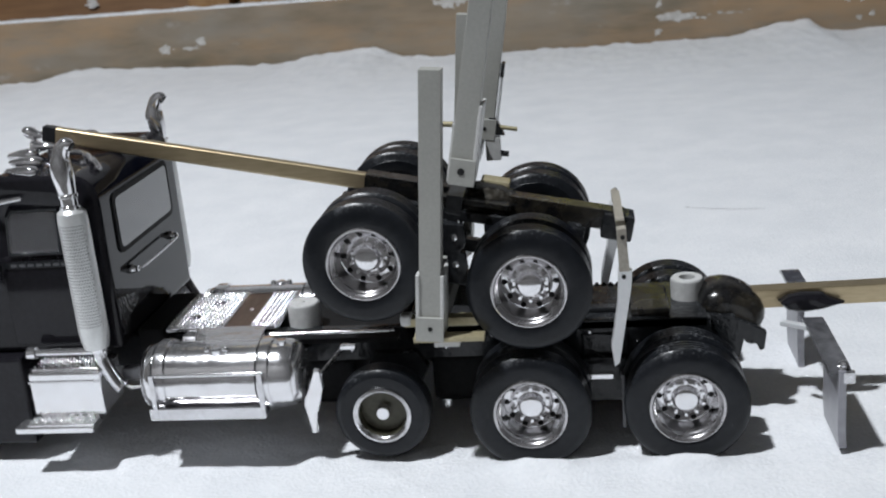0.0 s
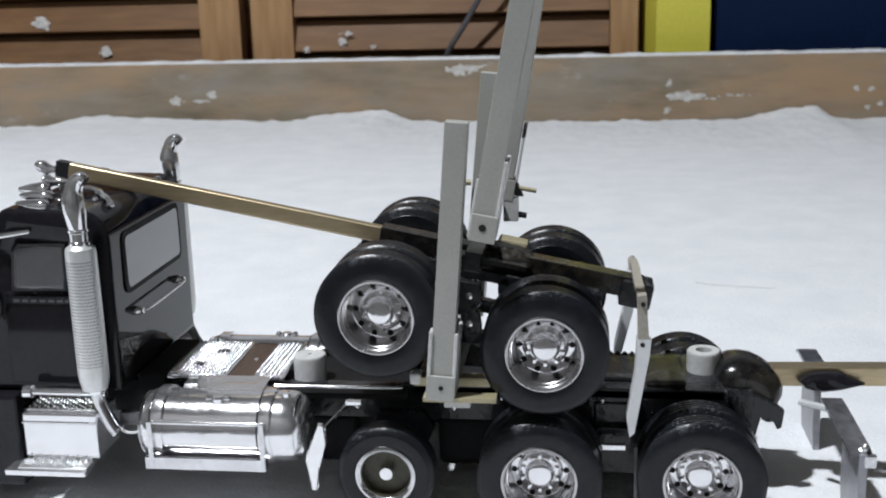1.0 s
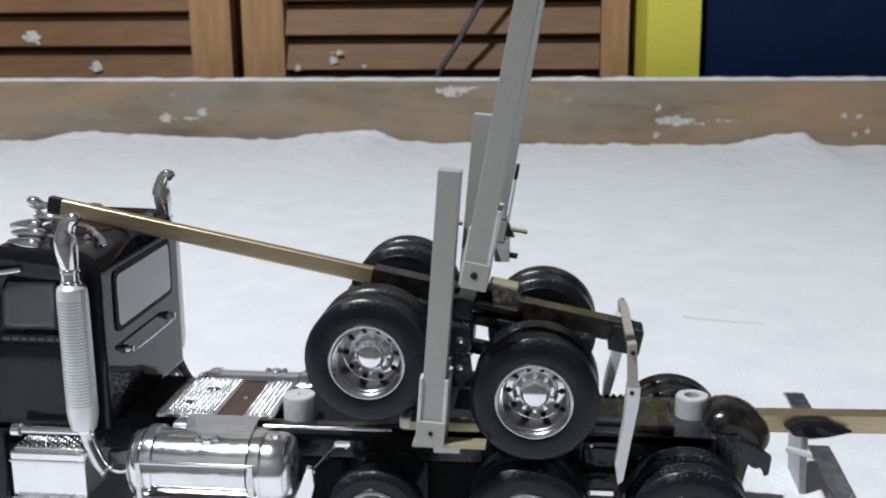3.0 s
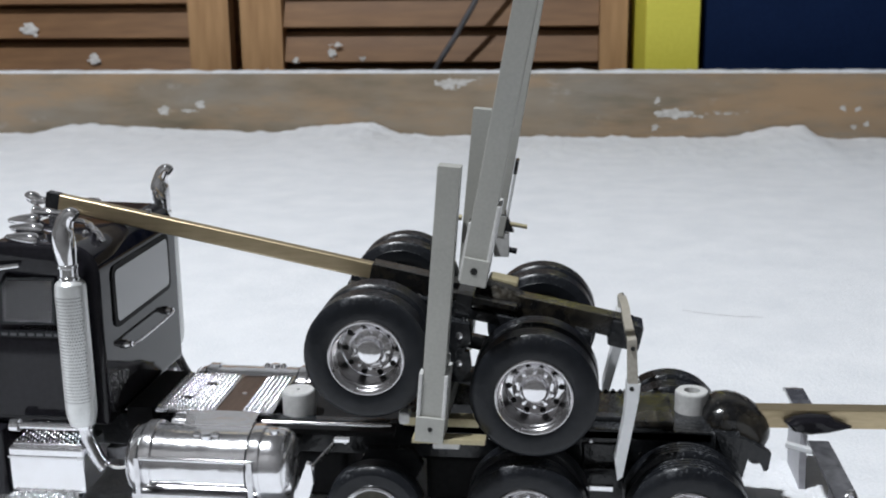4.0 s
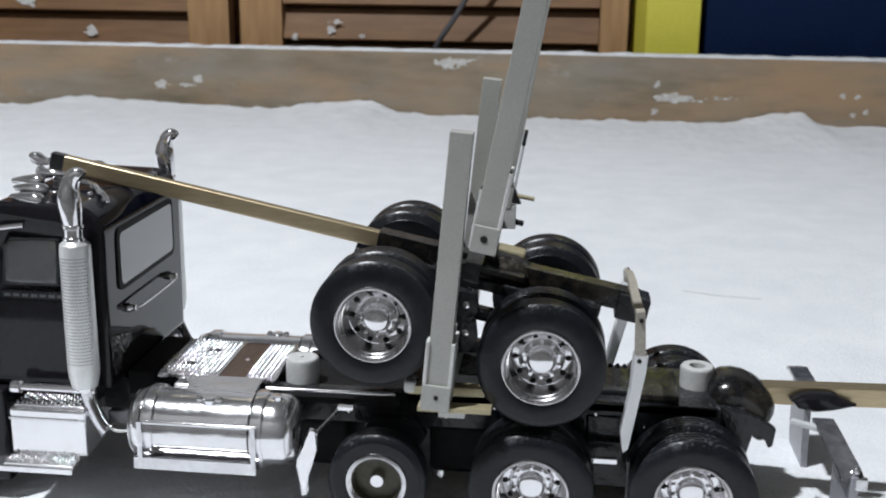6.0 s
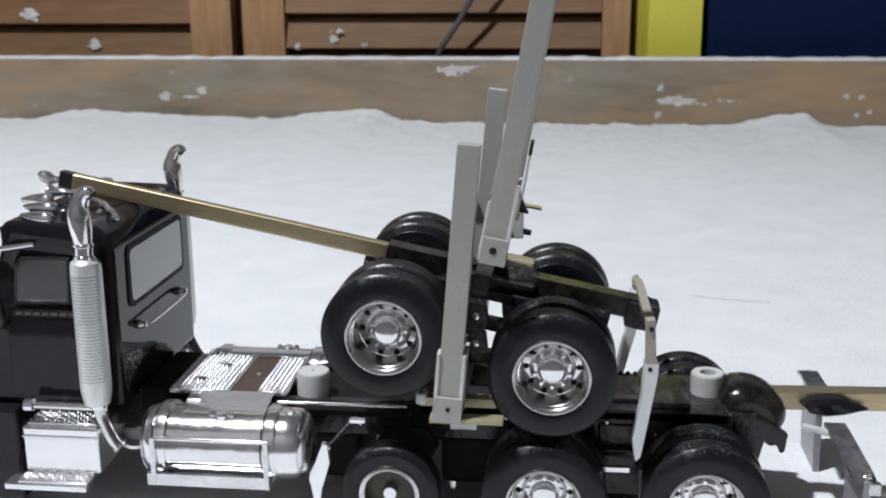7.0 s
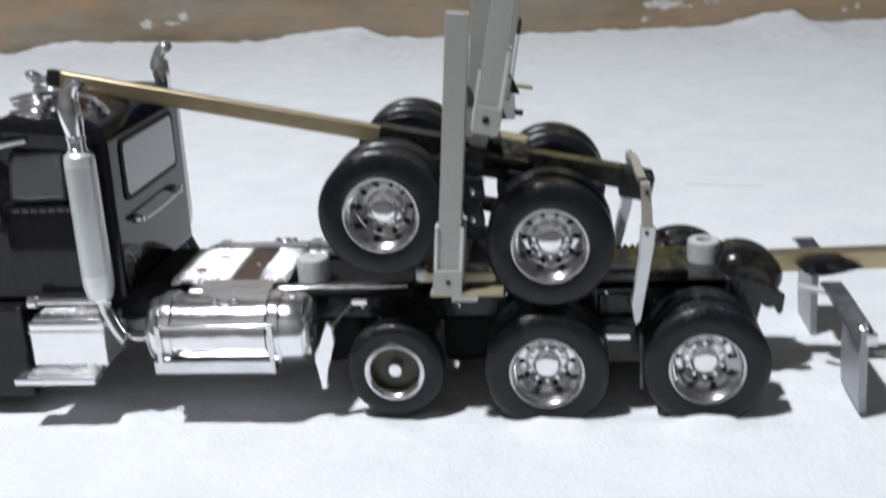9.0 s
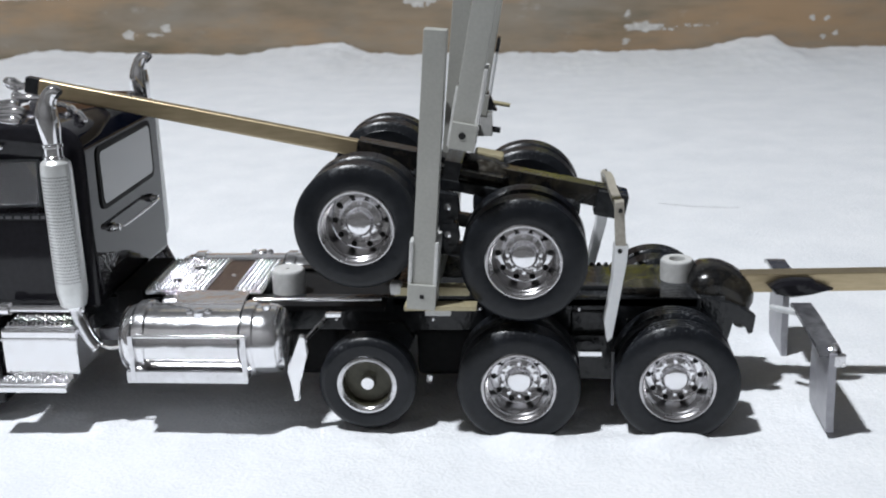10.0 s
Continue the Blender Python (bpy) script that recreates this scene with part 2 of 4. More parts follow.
def prism(bm, outline, y0, y1, bevel=0.0, seg=2):
    """A side outline of (x, z) pairs, pushed through from y0 to y1."""
    a = [bm.verts.new((x, y0, z)) for x, z in outline]
    b = [bm.verts.new((x, y1, z)) for x, z in outline]
    n = len(a)
    faces = [bm.faces.new(a), bm.faces.new(b[::-1])]
    for i in range(n):
        j = (i + 1) % n
        faces.append(bm.faces.new((a[j], a[i], b[i], b[j])))
    if bevel:
        edges = list({e for f in faces for e in f.edges})
        bmesh.ops.bevel(bm, geom=edges, offset=bevel, segments=seg, affect="EDGES", profile=0.6)


def loft(bm, outline, sections, mid):
    """A side outline of (x, z) pairs, shrunk towards mid from section to section; sections are (y, size) pairs."""
    rings = [[bm.verts.new((mid[0] + (x - mid[0]) * k, y, mid[1] + (z - mid[1]) * k)) for x, z in outline] for y, k in sections]
    n = len(outline)
    for p, q in zip(rings, rings[1:]):
        for i in range(n):
            j = (i + 1) % n
            bm.faces.new((p[i], p[j], q[j], q[i]))
    bm.faces.new(rings[0])
    bm.faces.new(rings[-1])


def pipe(bm, pts, radii, seg=16):
    """A round tube through the points."""
    pts = [Vector(p) for p in pts]
    if not isinstance(radii, (list, tuple)):
        radii = [radii] * len(pts)
    rings, up = [], None
    for i, p in enumerate(pts):
        d = (pts[min(i + 1, len(pts) - 1)] - pts[max(i - 1, 0)]).normalized()
        if up is None:
            up = d.orthogonal().normalized()
        side = d.cross(up).normalized()
        up = side.cross(d).normalized()
        rings.append([bm.verts.new(p + radii[i] * (math.cos(t) * up + math.sin(t) * side))
                      for t in (2 * math.pi * k / seg for k in range(seg))])
    for p, q in zip(rings, rings[1:]):
        for i in range(seg):
            j = (i + 1) % seg
            bm.faces.new((p[i], p[j], q[j], q[i]))
    bm.faces.new(rings[0][::-1])
    bm.faces.new(rings[-1])


def strip(bm, pts, half, thick):
    """A flat band through the points, its width along x."""
    rows = []
    for i, p in enumerate(pts):
        d = (pts[min(i + 1, len(pts) - 1)] - pts[max(i - 1, 0)]).normalized()
        n = d.cross(Vector((1, 0, 0))).normalized() * thick
        w = Vector((half, 0, 0))
        rows.append([bm.verts.new(p + q) for q in (-w + n, w + n, w - n, -w - n)])
    for a, b in zip(rows, rows[1:]):
        for k in range(4):
            bm.faces.new((a[k], a[(k + 1) % 4], b[(k + 1) % 4], b[k]))
    bm.faces.new(rows[0])
    bm.faces.new(rows[-1])


def rounded(bm, x0, x1, yc, zc, w, h, r, n=6):
    """A plate with round corners, its face towards x."""
    out = []
    for cy, cz, a0 in ((w / 2 - r, h / 2 - r, 0), (-w / 2 + r, h / 2 - r, 90), (-w / 2 + r, -h / 2 + r, 180), (w / 2 - r, -h / 2 + r, 270)):
        for k in range(n + 1):
            a = radians(a0 + 90 * k / n)
            out.append((yc + cy + r * math.cos(a), zc + cz + r * math.sin(a)))
    a = [bm.verts.new((x0, y, z)) for y, z in out]
    b = [bm.verts.new((x1, y, z)) for y, z in out]
    bm.faces.new(a)
    bm.faces.new(b)
    for i in range(len(a)):
        j = (i + 1) % len(a)
        bm.faces.new((a[i], a[j], b[j], b[i]))


def smooth_path(pts, n=6):
    """More points on a smooth line through the given ones."""
    pts = [Vector(p) for p in pts]
    out = []
    for i in range(len(pts) - 1):
        a, b = pts[max(i - 1, 0)], pts[i]
        c, d = pts[i + 1], pts[min(i + 2, len(pts) - 1)]
        for k in range(n):
            t = k / n
            out.append(0.5 * (2 * b + (c - a) * t + (2 * a - 5 * b + 4 * c - d) * t * t + (3 * b - a - 3 * c + d) * t ** 3))
    out.append(pts[-1])
    return out


def to_mesh(name, bm, material, angle=38):
    bmesh.ops.recalc_face_normals(bm, faces=bm.faces)
    me = bpy.data.meshes.new(name)
    bm.to_mesh(me)
    bm.free()
    me.polygons.foreach_set("use_smooth", [True] * len(me.polygons))
    me.set_sharp_from_angle(angle=radians(angle))
    me.materials.append(material)
    if len(me.polygons) < 500:
        # large faces keep their own direction, so that bevels catch the light
        fans = collections.defaultdict(list)
        for p in me.polygons:
            for v in p.vertices:
                fans[v].append(p)
        limit, normals = math.cos(radians(angle)), []
        for p in me.polygons:
            for v in p.vertices:
                n = Vector((0, 0, 0))
                for q in fans[v]:
                    if q.normal.dot(p.normal) > limit:
                        n += q.normal * q.area
                normals.append(n.normalized() if n.length > 0 else p.normal)
        me.normals_split_custom_set(normals)
    return me


def part(name, bm, material, parent=None, label="", angle=38):
    """Links a bmesh given in millimetres as one object, its origin in its middle."""
    bmesh.ops.scale(bm, vec=(0.001,) * 3, verts=bm.verts)
    lo = Vector([min(v.co[k] for v in bm.verts) for k in range(3)])
    hi = Vector([max(v.co[k] for v in bm.verts) for k in range(3)])
    mid = (lo + hi) / 2
    bmesh.ops.translate(bm, vec=-mid, verts=bm.verts)
    ob = new(name, to_mesh(name, bm, material, angle))
    ob.location = mid
    if parent is not None:
        ob.parent = parent
        bpy.context.view_layer.update()
        ob.matrix_parent_inverse = parent.matrix_world.inverted()
    return tagged(ob, label)


def base(name, x=0.0, y=0.0, z=0.0):
    ob = new(name)
    ob.empty_display_size = 0.02
    ob.location = (x / 1000, y / 1000, z / 1000)
    bpy.context.view_layer.update()
    return ob


def B():
    return bmesh.new()


# ---- room ----
FLOOR_Z = -14.0
RX0, RX1, RY0, RY1, RZ1 = -2100, 1900, -1500, 1330, 3000
b = B(); box(b, RX0, RX1, RY0, RY1 + 80, FLOOR_Z - 60, FLOOR_Z)
tagged(part("floor", b, M_FLOOR), "plain grey floor of the room", "floor", kind="structure")
b = B(); box(b, RX0, RX1, RY0, RY1 + 80, RZ1, RZ1 + 60)
tagged(part("ceiling", b, M_CEIL), "unseen dark grey ceiling, kept dark to limit bounce light", "ceiling", kind="structure")
# added unseen walls; the front one stands close and paler as a reflector
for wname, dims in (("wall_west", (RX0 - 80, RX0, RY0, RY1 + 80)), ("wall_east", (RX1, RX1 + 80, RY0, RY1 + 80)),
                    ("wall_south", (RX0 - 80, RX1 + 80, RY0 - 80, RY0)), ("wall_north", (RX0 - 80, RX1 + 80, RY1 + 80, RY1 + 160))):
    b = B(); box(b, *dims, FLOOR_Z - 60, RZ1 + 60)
    tagged(part(wname, b, {"wall_north": M_PALEWALL, "wall_south": M_WALLSOUTH}.get(wname, M_WALL)), "unseen plaster room wall, its grey set for bounce light", "wall", kind="structure")


# ---- snow sheet ----
def snow_height(x, y):
    p = Vector((x, y, 0))
    h = 0.9 * noise.noise(p / 170) + 0.2 * noise.noise(p / 42) + 0.07 * noise.noise(p / 12)
    near = math.exp(-(((x + 40) / 190) ** 2) - ((y + 5) / 85) ** 2)
    h += near * (1.1 * noise.noise(p / 17 + Vector((3, 1, 0))) + 1.0 * abs(noise.noise(p / 9)) + 0.7 * noise.noise(p / 4.5))
    far = max(0.0, (y - 700) / 400)
    h += 0.4 * min(1.0, max(0.0, (x - 120) / 160)) * (noise.noise(p / 26) + 0.6 * noise.noise(p / 12))
    step = min(1.0, max(0.0, (x + 742) / 56))
    up = min(1.0, max(0.0, (x + 378) / 36)) * min(1.0, max(0.0, (-218 - x) / 46))
    h += far * far * (-9 - 4 * min(1.0, max(0.0, (x + 240) / 60)) + step * step * (3 - 2 * step) * (4 + 9 * math.exp(-(max(0.0, x + 690) / 150) ** 2)) + up * up * (3 - 2 * up) * (9 + 3.5 * math.exp(-((x + 278) / 34) ** 2))
                      + (17 * math.exp(-((x - 296) / 60) ** 2) if x < 300 else 17 * math.exp(-((x - 300) / 22) ** 2)))
    h += far * (2.6 * noise.noise(p / 27) + 1.8 * noise.noise(p / 11) + 2.2 * abs(noise.noise(p / 16 + Vector((5, 0, 0)))))
    h += 4.6 * max(0.0, 1 - max(0.0, y - 150) / 900)
    # berms pushed up in front of the wheels
    for wx, k in ((-52, 1.2), (-2, 3.2), (9, 2.4), (48, 2.8), (58, 3.4)):
        h += k * math.exp(-((x - wx) / 7) ** 2 - ((y + 55) / 4.5) ** 2)
    h += 1.2 * math.exp(-((x - 27) / 50) ** 4 - ((y + 54) / 5) ** 2)
    h += 1.6 * math.exp(-((x + 148) / 9) ** 2 - ((y + 46) / 7) ** 2) + 1.4 * math.exp(-((x + 78) / 6) ** 2 - ((y + 46) / 6) ** 2)
    return h


def spread(lo, hi, c0, c1, fine, coarse):
    out, v = [], lo
    while v < hi:
        out.append(v)
        gap = max(c0 - v, v - c1, 0)
        v += fine + (coarse - fine) * min(1, gap / 500)
    return out + [hi]


xs = spread(-1500, 1300, -220, 170, 2.0, 5.0)
ys = [y for y in spread(-230, 1098, -110, 60, 2.0, 14.0) if y < 1046] + list(range(1050, 1099, 4))
verts = [(x / 1000, y / 1000, snow_height(x, y) / 1000) for y in ys for x in xs]
nx = len(xs)
faces = [(j * nx + i, j * nx + i + 1, (j + 1) * nx + i + 1, (j + 1) * nx + i) for j in range(len(ys) - 1) for i in range(nx - 1)]
rim_ids = [i for i in range(nx)] + [j * nx + nx - 1 for j in range(1, len(ys))] + \
          [(len(ys) - 1) * nx + i for i in range(nx - 2, -1, -1)] + [j * nx for j in range(len(ys) - 2, 0, -1)]
low = {}
for i in rim_ids:
    low[i] = len(verts)
    verts.append((verts[i][0], verts[i][1], FLOOR_Z / 1000))
for i, j in zip(rim_ids, rim_ids[1:] + rim_ids[:1]):
    faces.append((j, i, low[i], low[j]))
me = bpy.data.meshes.new("ground")
me.from_pydata(verts, [], faces)
me.polygons.foreach_set("use_smooth", [True] * len(me.polygons))
me.materials.append(M_SNOW)
tagged(new("ground", me), "white powder snow spread in an uneven layer", "snow", kind="structure")

# ---- plank along the back ----
b = B(); box(b, -1520, 1320, 1100, 1138, FLOOR_Z, 75, 1.5)
tagged(part("wooden_plank", b, M_PLANK), "weathered brown plank dusted with snow behind the layer", "plank")


def dust(name, x0, x1, y0, y1, z, thick, step, seed):
    """A thin uneven strip of snow lying on a ledge."""
    b = B()
    n = int((x1 - x0) / step)
    rows = []
    for i in range(n + 1):
        x = x0 + (x1 - x0) * i / n
        t = thick * max(0.25, 0.75 + 0.8 * noise.noise(Vector((x / 30, seed, 0))) + 0.3 * noise.noise(Vector((x / 8, seed, 2))))
        ya = y0 + 2 * noise.noise(Vector((x / 18, seed, 5)))
        rows.append([b.verts.new((x, ya, z)), b.verts.new((x, ya + 3, z + t)), b.verts.new((x, (y0 + y1) / 2, z + t * 1.2)),
                     b.verts.new((x, y1 - 3, z + t)), b.verts.new((x, y1, z))])
    for p, q in zip(rows, rows[1:]):
        for k in range(4):
            b.faces.new((p[k], q[k], q[k + 1], p[k + 1]))
    return b


tagged(part("snow_strip", dust("snow_strip", -1500, 1300, 1101, 1136, 75, 3.0, 6, 1), M_SNOWDUST),
       "thin uneven line of snow along the plank's top edge", "snow", kind="stuff")


def splash(x, y, z, w, h, seed):
    """A smear of small crumbs of snow stuck on an upright face, thick in its middle and thinning out."""
    b, rnd = B(), random.Random(seed)
    for k in range(10 + int(w * h / 14)):
        u, v = rnd.gauss(0, 0.24), rnd.gauss(0, 0.24)
        r = (0.13 + 0.24 * rnd.random()) * min(w, h) * (1.25 - min(1.0, math.hypot(u, v)))
        m = Matrix.Translation((x + u * w, y, z + v * h)) @ Matrix.Diagonal((max(0.7, r * (1.0 + 0.8 * (w > 2 * h))), 0.7, max(0.6, r * 0.8), 1)) @ Matrix.Rotation(rnd.random() * 3, 4, "Y")
        made = bmesh.ops.create_icosphere(b, subdivisions=2, radius=1.0, matrix=m)["verts"]
        for q in made:
            q.co += 0.3 * r * noise.noise_vector(q.co / max(r, 1.0) + Vector((seed, k, 0)))
            q.co.y = max(y - 1.0, min(y + 1.0, q.co.y))
    return b


for i, (x, z, w, h) in enumerate(((142, 22, 62, 10), (205, 23, 44, 4), (-157, 60, 26, 14), (-140, 64, 34, 8), (-554, 24, 14, 12), (-520, 24, 26, 5),
                                  (-500, 33, 14, 10), (357, 30, 9, 7), (376, 29, 9, 7), (372, 6, 8, 6), (120, 40, 7, 10), (118, 4, 8, 7), (388, 10, 8, 7))):
    tagged(part("snow_splash", splash(x, 1100, z, w, h, i * 3.1), M_FROST), "small smear of snow stuck on the plank", "snow", group="snow on the plank")

# ---- louvred shutters, yellow post, navy panel ----
SY = 1250


def shutter(x0, x1, gaps_from, stile_l, stile_r, label):
    root = base("louvred_shutter", (x0 + x1) / 2, SY + 15, FLOOR_Z)
    top = 470
    for n, (a, c) in enumerate(((x0, x0 + stile_l), (x1 - stile_r, x1))):
        b = B(); box(b, a, c, SY, SY + 30, FLOOR_Z, top, 2.0)
        part("stile", b, M_SHUTTER_UP, root)
    for za, zb in ((FLOOR_Z, FLOOR_Z + 60), (top - 60, top)):
        b = B(); box(b, x0 + stile_l + 0.3, x1 - stile_r - 0.3, SY + 3, SY + 27, za, zb, 1.5)
        part("rail", b, M_SHUTTER, root)
    slat = None
    z = gaps_from - 51.0
    while z < top - 110:
        if slat is None:
            b = B(); box(b, -(x1 - x0 - stile_l - stile_r) / 2 + 0.5, (x1 - x0 - stile_l - stile_r) / 2 - 0.5, -3, 3, -24, 24, 1.4)
            bmesh.ops.rotate(b, cent=(0, 0, 0), matrix=Matrix.Rotation(radians(-24), 3, "X"), verts=b.verts)
            slat = part("slat", b, M_SHUTTER, root)
            ob = slat
        else:
            ob = slat.copy()
            scene.collection.objects.link(ob)
        ob.location = ((x0 + stile_l + x1 - stile_r) / 2000, (SY + 15) / 1000, (z + 25.5) / 1000)
        z += 51.0
    return tagged(root, label, "shutter", group="shutters behind the plank")


shutter(-1120, -501, 111, 68, 63, "brown stained wooden shutter with horizontal louvres")
shutter(-484, 86, 74.6, 64, 40, "brown stained wooden louvred shutter beside the yellow post")
b = B(); box(b, -1700, 1650, 1300, 1312, FLOOR_Z, 480)
tagged(part("backing_panel", b, M_SHUTTER), "dark board closing the gap behind the shutters", "panel", kind="structure")
b = B(); prism(b, [(92, FLOOR_Z), (184, FLOOR_Z), (184, 480), (92, 480)], 1226, 1296)
for v in b.verts:
    if v.co.x < 100 and v.co.y < 1230:
        v.co.x = 110
bmesh.ops.bevel(b, geom=b.edges[:], offset=1.5, segments=2, affect="EDGES", profile=0.6)
tagged(part("yellow_post", b, M_YELLOW), "yellow painted post with a splayed side", "post")
b = B(); box(b, 191, 1500, 1250, 1268, FLOOR_Z, 480, 2)
tagged(part("navy_panel", b, M_BLUE), "flat navy blue painted panel", "panel")
b = B(); box(b, -1690, -1126, 1250, 1268, FLOOR_Z, 480, 2)
tagged(part("shutter_surround", b, M_SHUTTER_UP), "brown stained wooden surround beside the shutter", "panel", kind="structure")
b = B(); pipe(b, smooth_path([(-198, 1212, -10), (-191, 1212, 62), (-156, 1211, 121), (-117, 1210, 190), (-70, 1212, 296), (-50, 1240, 400)], 5), 4.0, 10)
tagged(part("hanging_cable", b, M_CABLE), "dark grey cable hanging in front of the shutter", "cable")
for i, (x, z, w, h) in enumerate(((-816, 128, 30, 24), (-716, 84, 20, 20), (-553, 178, 14, 16), (-348, 92, 14, 22), (-338, 104, 22, 8), (-402, 82, 10, 12), (-300, 84, 12, 8))):
    tagged(part("snow_splash", splash(x, SY + 3, z, w * 0.75, h * 0.75, 40 + i * 2.3), M_CRUMB), "crumb of snow stuck on the shutter", "snow", group="snow on the shutters")


# ---- wheels ----
def tyre_profile(r, w, rim):
    """Half round the section: tread with grooves, shoulders, sidewalls with moulded rings. Along runs from the outer face inwards."""
    out = [(rim, 1.0), (rim + 0.8, 0.4), (rim + 2.0, 0.1), (rim + 3.4, 0.0), (rim + 5.0, 0.05), (r - 2.9, 0.22), (r - 1.9, 0.5), (r - 1.0, 0.95), (r - 0.35, 1.5)]
    n = 4
    a0, a1 = 1.9, w - 1.9
    step = (a1 - a0) / n
    for k in range(n):
        a = a0 + k * step
        out += [(r, a), (r, a + step * 0.72), (r - 0.7, a + step * 0.78), (r - 0.7, a + step * 0.94)]
    out += [(r, a1), (r - 0.35, w - 1.5), (r - 1.3, w - 0.8), (r - 2.9, w - 0.45), (r - 3.2, w - 0.15), (rim + 2, w), (rim, w - 1.0)]
    return out


def wheel(parent, x, y, z, side, r=21.0, width=11.5, kind="drive", label=""):
    """A pair of tyres on one rim; side is -1 for the face towards -y. y is the outer face."""
    s = -side

    def at(profile):
        return [(rr, y + s * a) for rr, a in profile]
    rim_r = 12.0 if kind == "drive" else 9.6
    b = B()
    if kind == "drive":
        prof = [(rim_r + 0.6, 0.9), (rim_r + 0.7, 0.2), (rim_r + 0.3, 0.0), (rim_r - 0.2, 0.3), (rim_r - 0.45, 1.1), (rim_r - 0.9, 1.5), (rim_r - 1.0, 3.2), (rim_r - 1.3, 3.5), (rim_r - 1.4, 8.0), (rim_r - 1.8, 10.2), (rim_r - 2.0, 10.8)]
    else:
        prof = [(rim_r + 0.6, 0.9), (rim_r + 0.7, 0.0), (rim_r - 0.1, -0.2), (rim_r - 0.9, 0.2), (rim_r - 1.3, 1.0)]
        prof += [(rim_r - 1.3, 1.3)]
    lathe(b, at(prof), 48, (x, 0, z))
    w = part("wheel", b, M_CHROME_RIM if kind == "drive" else M_CHROME_SOFT, parent, label or "dished chrome wheel with black double tyres")
    b = B(); lathe(b, at(tyre_profile(r, width, rim_r)), 64, (x, 0, z)); part("tyre", b, M_RUBBER, w)
    if kind == "drive":
        b = B(); lathe(b, at([(rim_r - 1.9, 10.7), (rim_r - 2.3, 11.0), (9.6, 11.1), (7.75, 11.05), (7.5, 10.2), (7.3, 9.5), (7.0, 9.3), (5.2, 8.7), (0.0, 8.6)]), 40, (x, 0, z)); part("wheel_disc", b, M_CHROME, w)
        b = B(); lathe(b, at([(rr, a + width + 1.4) for rr, a in tyre_profile(r, width, rim_r)]), 64, (x, 0, z)); part("inner_tyre", b, M_RUBBER, w)
        b = B(); lathe(b, at([(5.0, 9.1), (5.0, 8.5), (4.7, 8.3), (4.45, 8.2), (4.3, 6.9), (4.1, 6.4), (3.7, 6.1), (2.4, 5.95), (0.0, 5.85)]), 32, (x, 0, z)); part("hub", b, M_CHROME, w)
        for k in range(10):
            t = 2 * math.pi * (k + 0.5) / 10
            c, q = x + 6.05 * math.cos(t), z + 6.05 * math.sin(t)
            b = B(); cyl(b, (c, y + s * 9.2, q), (c, y + s * 7.5, q), 0.85, 0.6, 8); part("wheel_nut", b, M_CHROME, w)
        for k in range(10):
            t = 2 * math.pi * k / 10
            c, q = x + 8.75 * math.cos(t), z + 8.75 * math.sin(t)
            b = B(); cyl(b, (c, y + s * 11.4, q), (c, y + s * 10.95, q), 1.0, 1.0, 14); part("hand_hole", b, M_HOLE, w)
    else:
        b = B(); lathe(b, at([(rim_r - 1.25, 1.0), (rim_r - 1.5, 5.0), (0.0, 5.0)]), 40, (x, 0, z)); part("wheel_disc", b, M_DISC, w)
        b = B(); lathe(b, at([(2.7, 5.0), (2.6, 2.2), (2.2, 1.6), (0, 1.5)]), 24, (x, 0, z)); part("hub", b, M_CHROME, w)
    return w


# ---- model log truck ----
truck = tagged(base("toy_log_truck", -40, 0, 0), "glossy black scale model log truck with chrome trim standing on snow", "toy truck")

for wx, wz in ((0.0, 22.4), (53.0, 23.6)):
    for side in (-1, 1):
        wheel(truck, wx, 49.0 * side, wz, side)
for side in (-1, 1):
    wheel(truck, -52.0, 47.5 * side, 22.6, side, 16.8, 11.0, "lift", "raised small wheel with chrome ring and dark dish")
for side in (-1, 1):
    wheel(truck, -262.0, 47.0 * side, 21.0, side, 21.0, 11.0, "lift", "front wheel with black tyre")

# frame
for side in (-1, 1):
    b = B(); box(b, -300, 64, side * 17 - 2, side * 17 + 2, 32, 44.5, 0.4)
    part("frame_rail", b, M_FRAME, truck)
for wx, wz in ((0, 22.4), (53, 23.6), (-52, 22.6), (-262, 21)):
    b = B(); cyl(b, (wx, -42, wz), (wx, 42, wz), 3.0, seg=16)
    if wx in (0, 53):
        bmesh.ops.create_uvsphere(b, u_segments=20, v_segments=12, radius=8.5, matrix=Matrix.Translation((wx, 0, wz)) @ Matrix.Diagonal((1, 1.2, 0.95, 1)))
    part("axle", b, M_FRAME, truck)
for side in (-1, 1):
    b = B(); prism(b, [(-8, 19), (0, 15), (53, 15), (61, 19), (61, 24), (32, 32), (21, 32), (-8, 24)], side * 21 - 2.5, side * 21 + 2.5, 0.5)
    part("spring_beam", b, M_FRAME, truck)
    b = B(); box(b, 18, 35, side * 19 - 1, side * 19 + 4, 22, 40, 1.0); part("spring_hanger", b, M_FRAME, truck)
    b = B(); prism(b, [(-66, 20), (-60, 16), (-45, 16), (-38, 30), (-42, 36), (-58, 36)], side * 21 - 2.0, side * 21 + 2.0, 0.5); part("lift_arm", b, M_FRAME, truck)
for cx in (-120, -70, -20, 26, 70):
    b = B(); box(b, cx - 3, cx + 3, -14.8, 14.8, 33, 43, 0.4); part("crossmember", b, M_FRAME, truck)
for x0, x1 in ((-86, -67), (-38, -13), (13, 40)):
    b = B(); box(b, x0, x1, -16.5, 16.5, 13, 31.8, 3.0, 3); part("suspension_housing", b, M_MATT, truck)
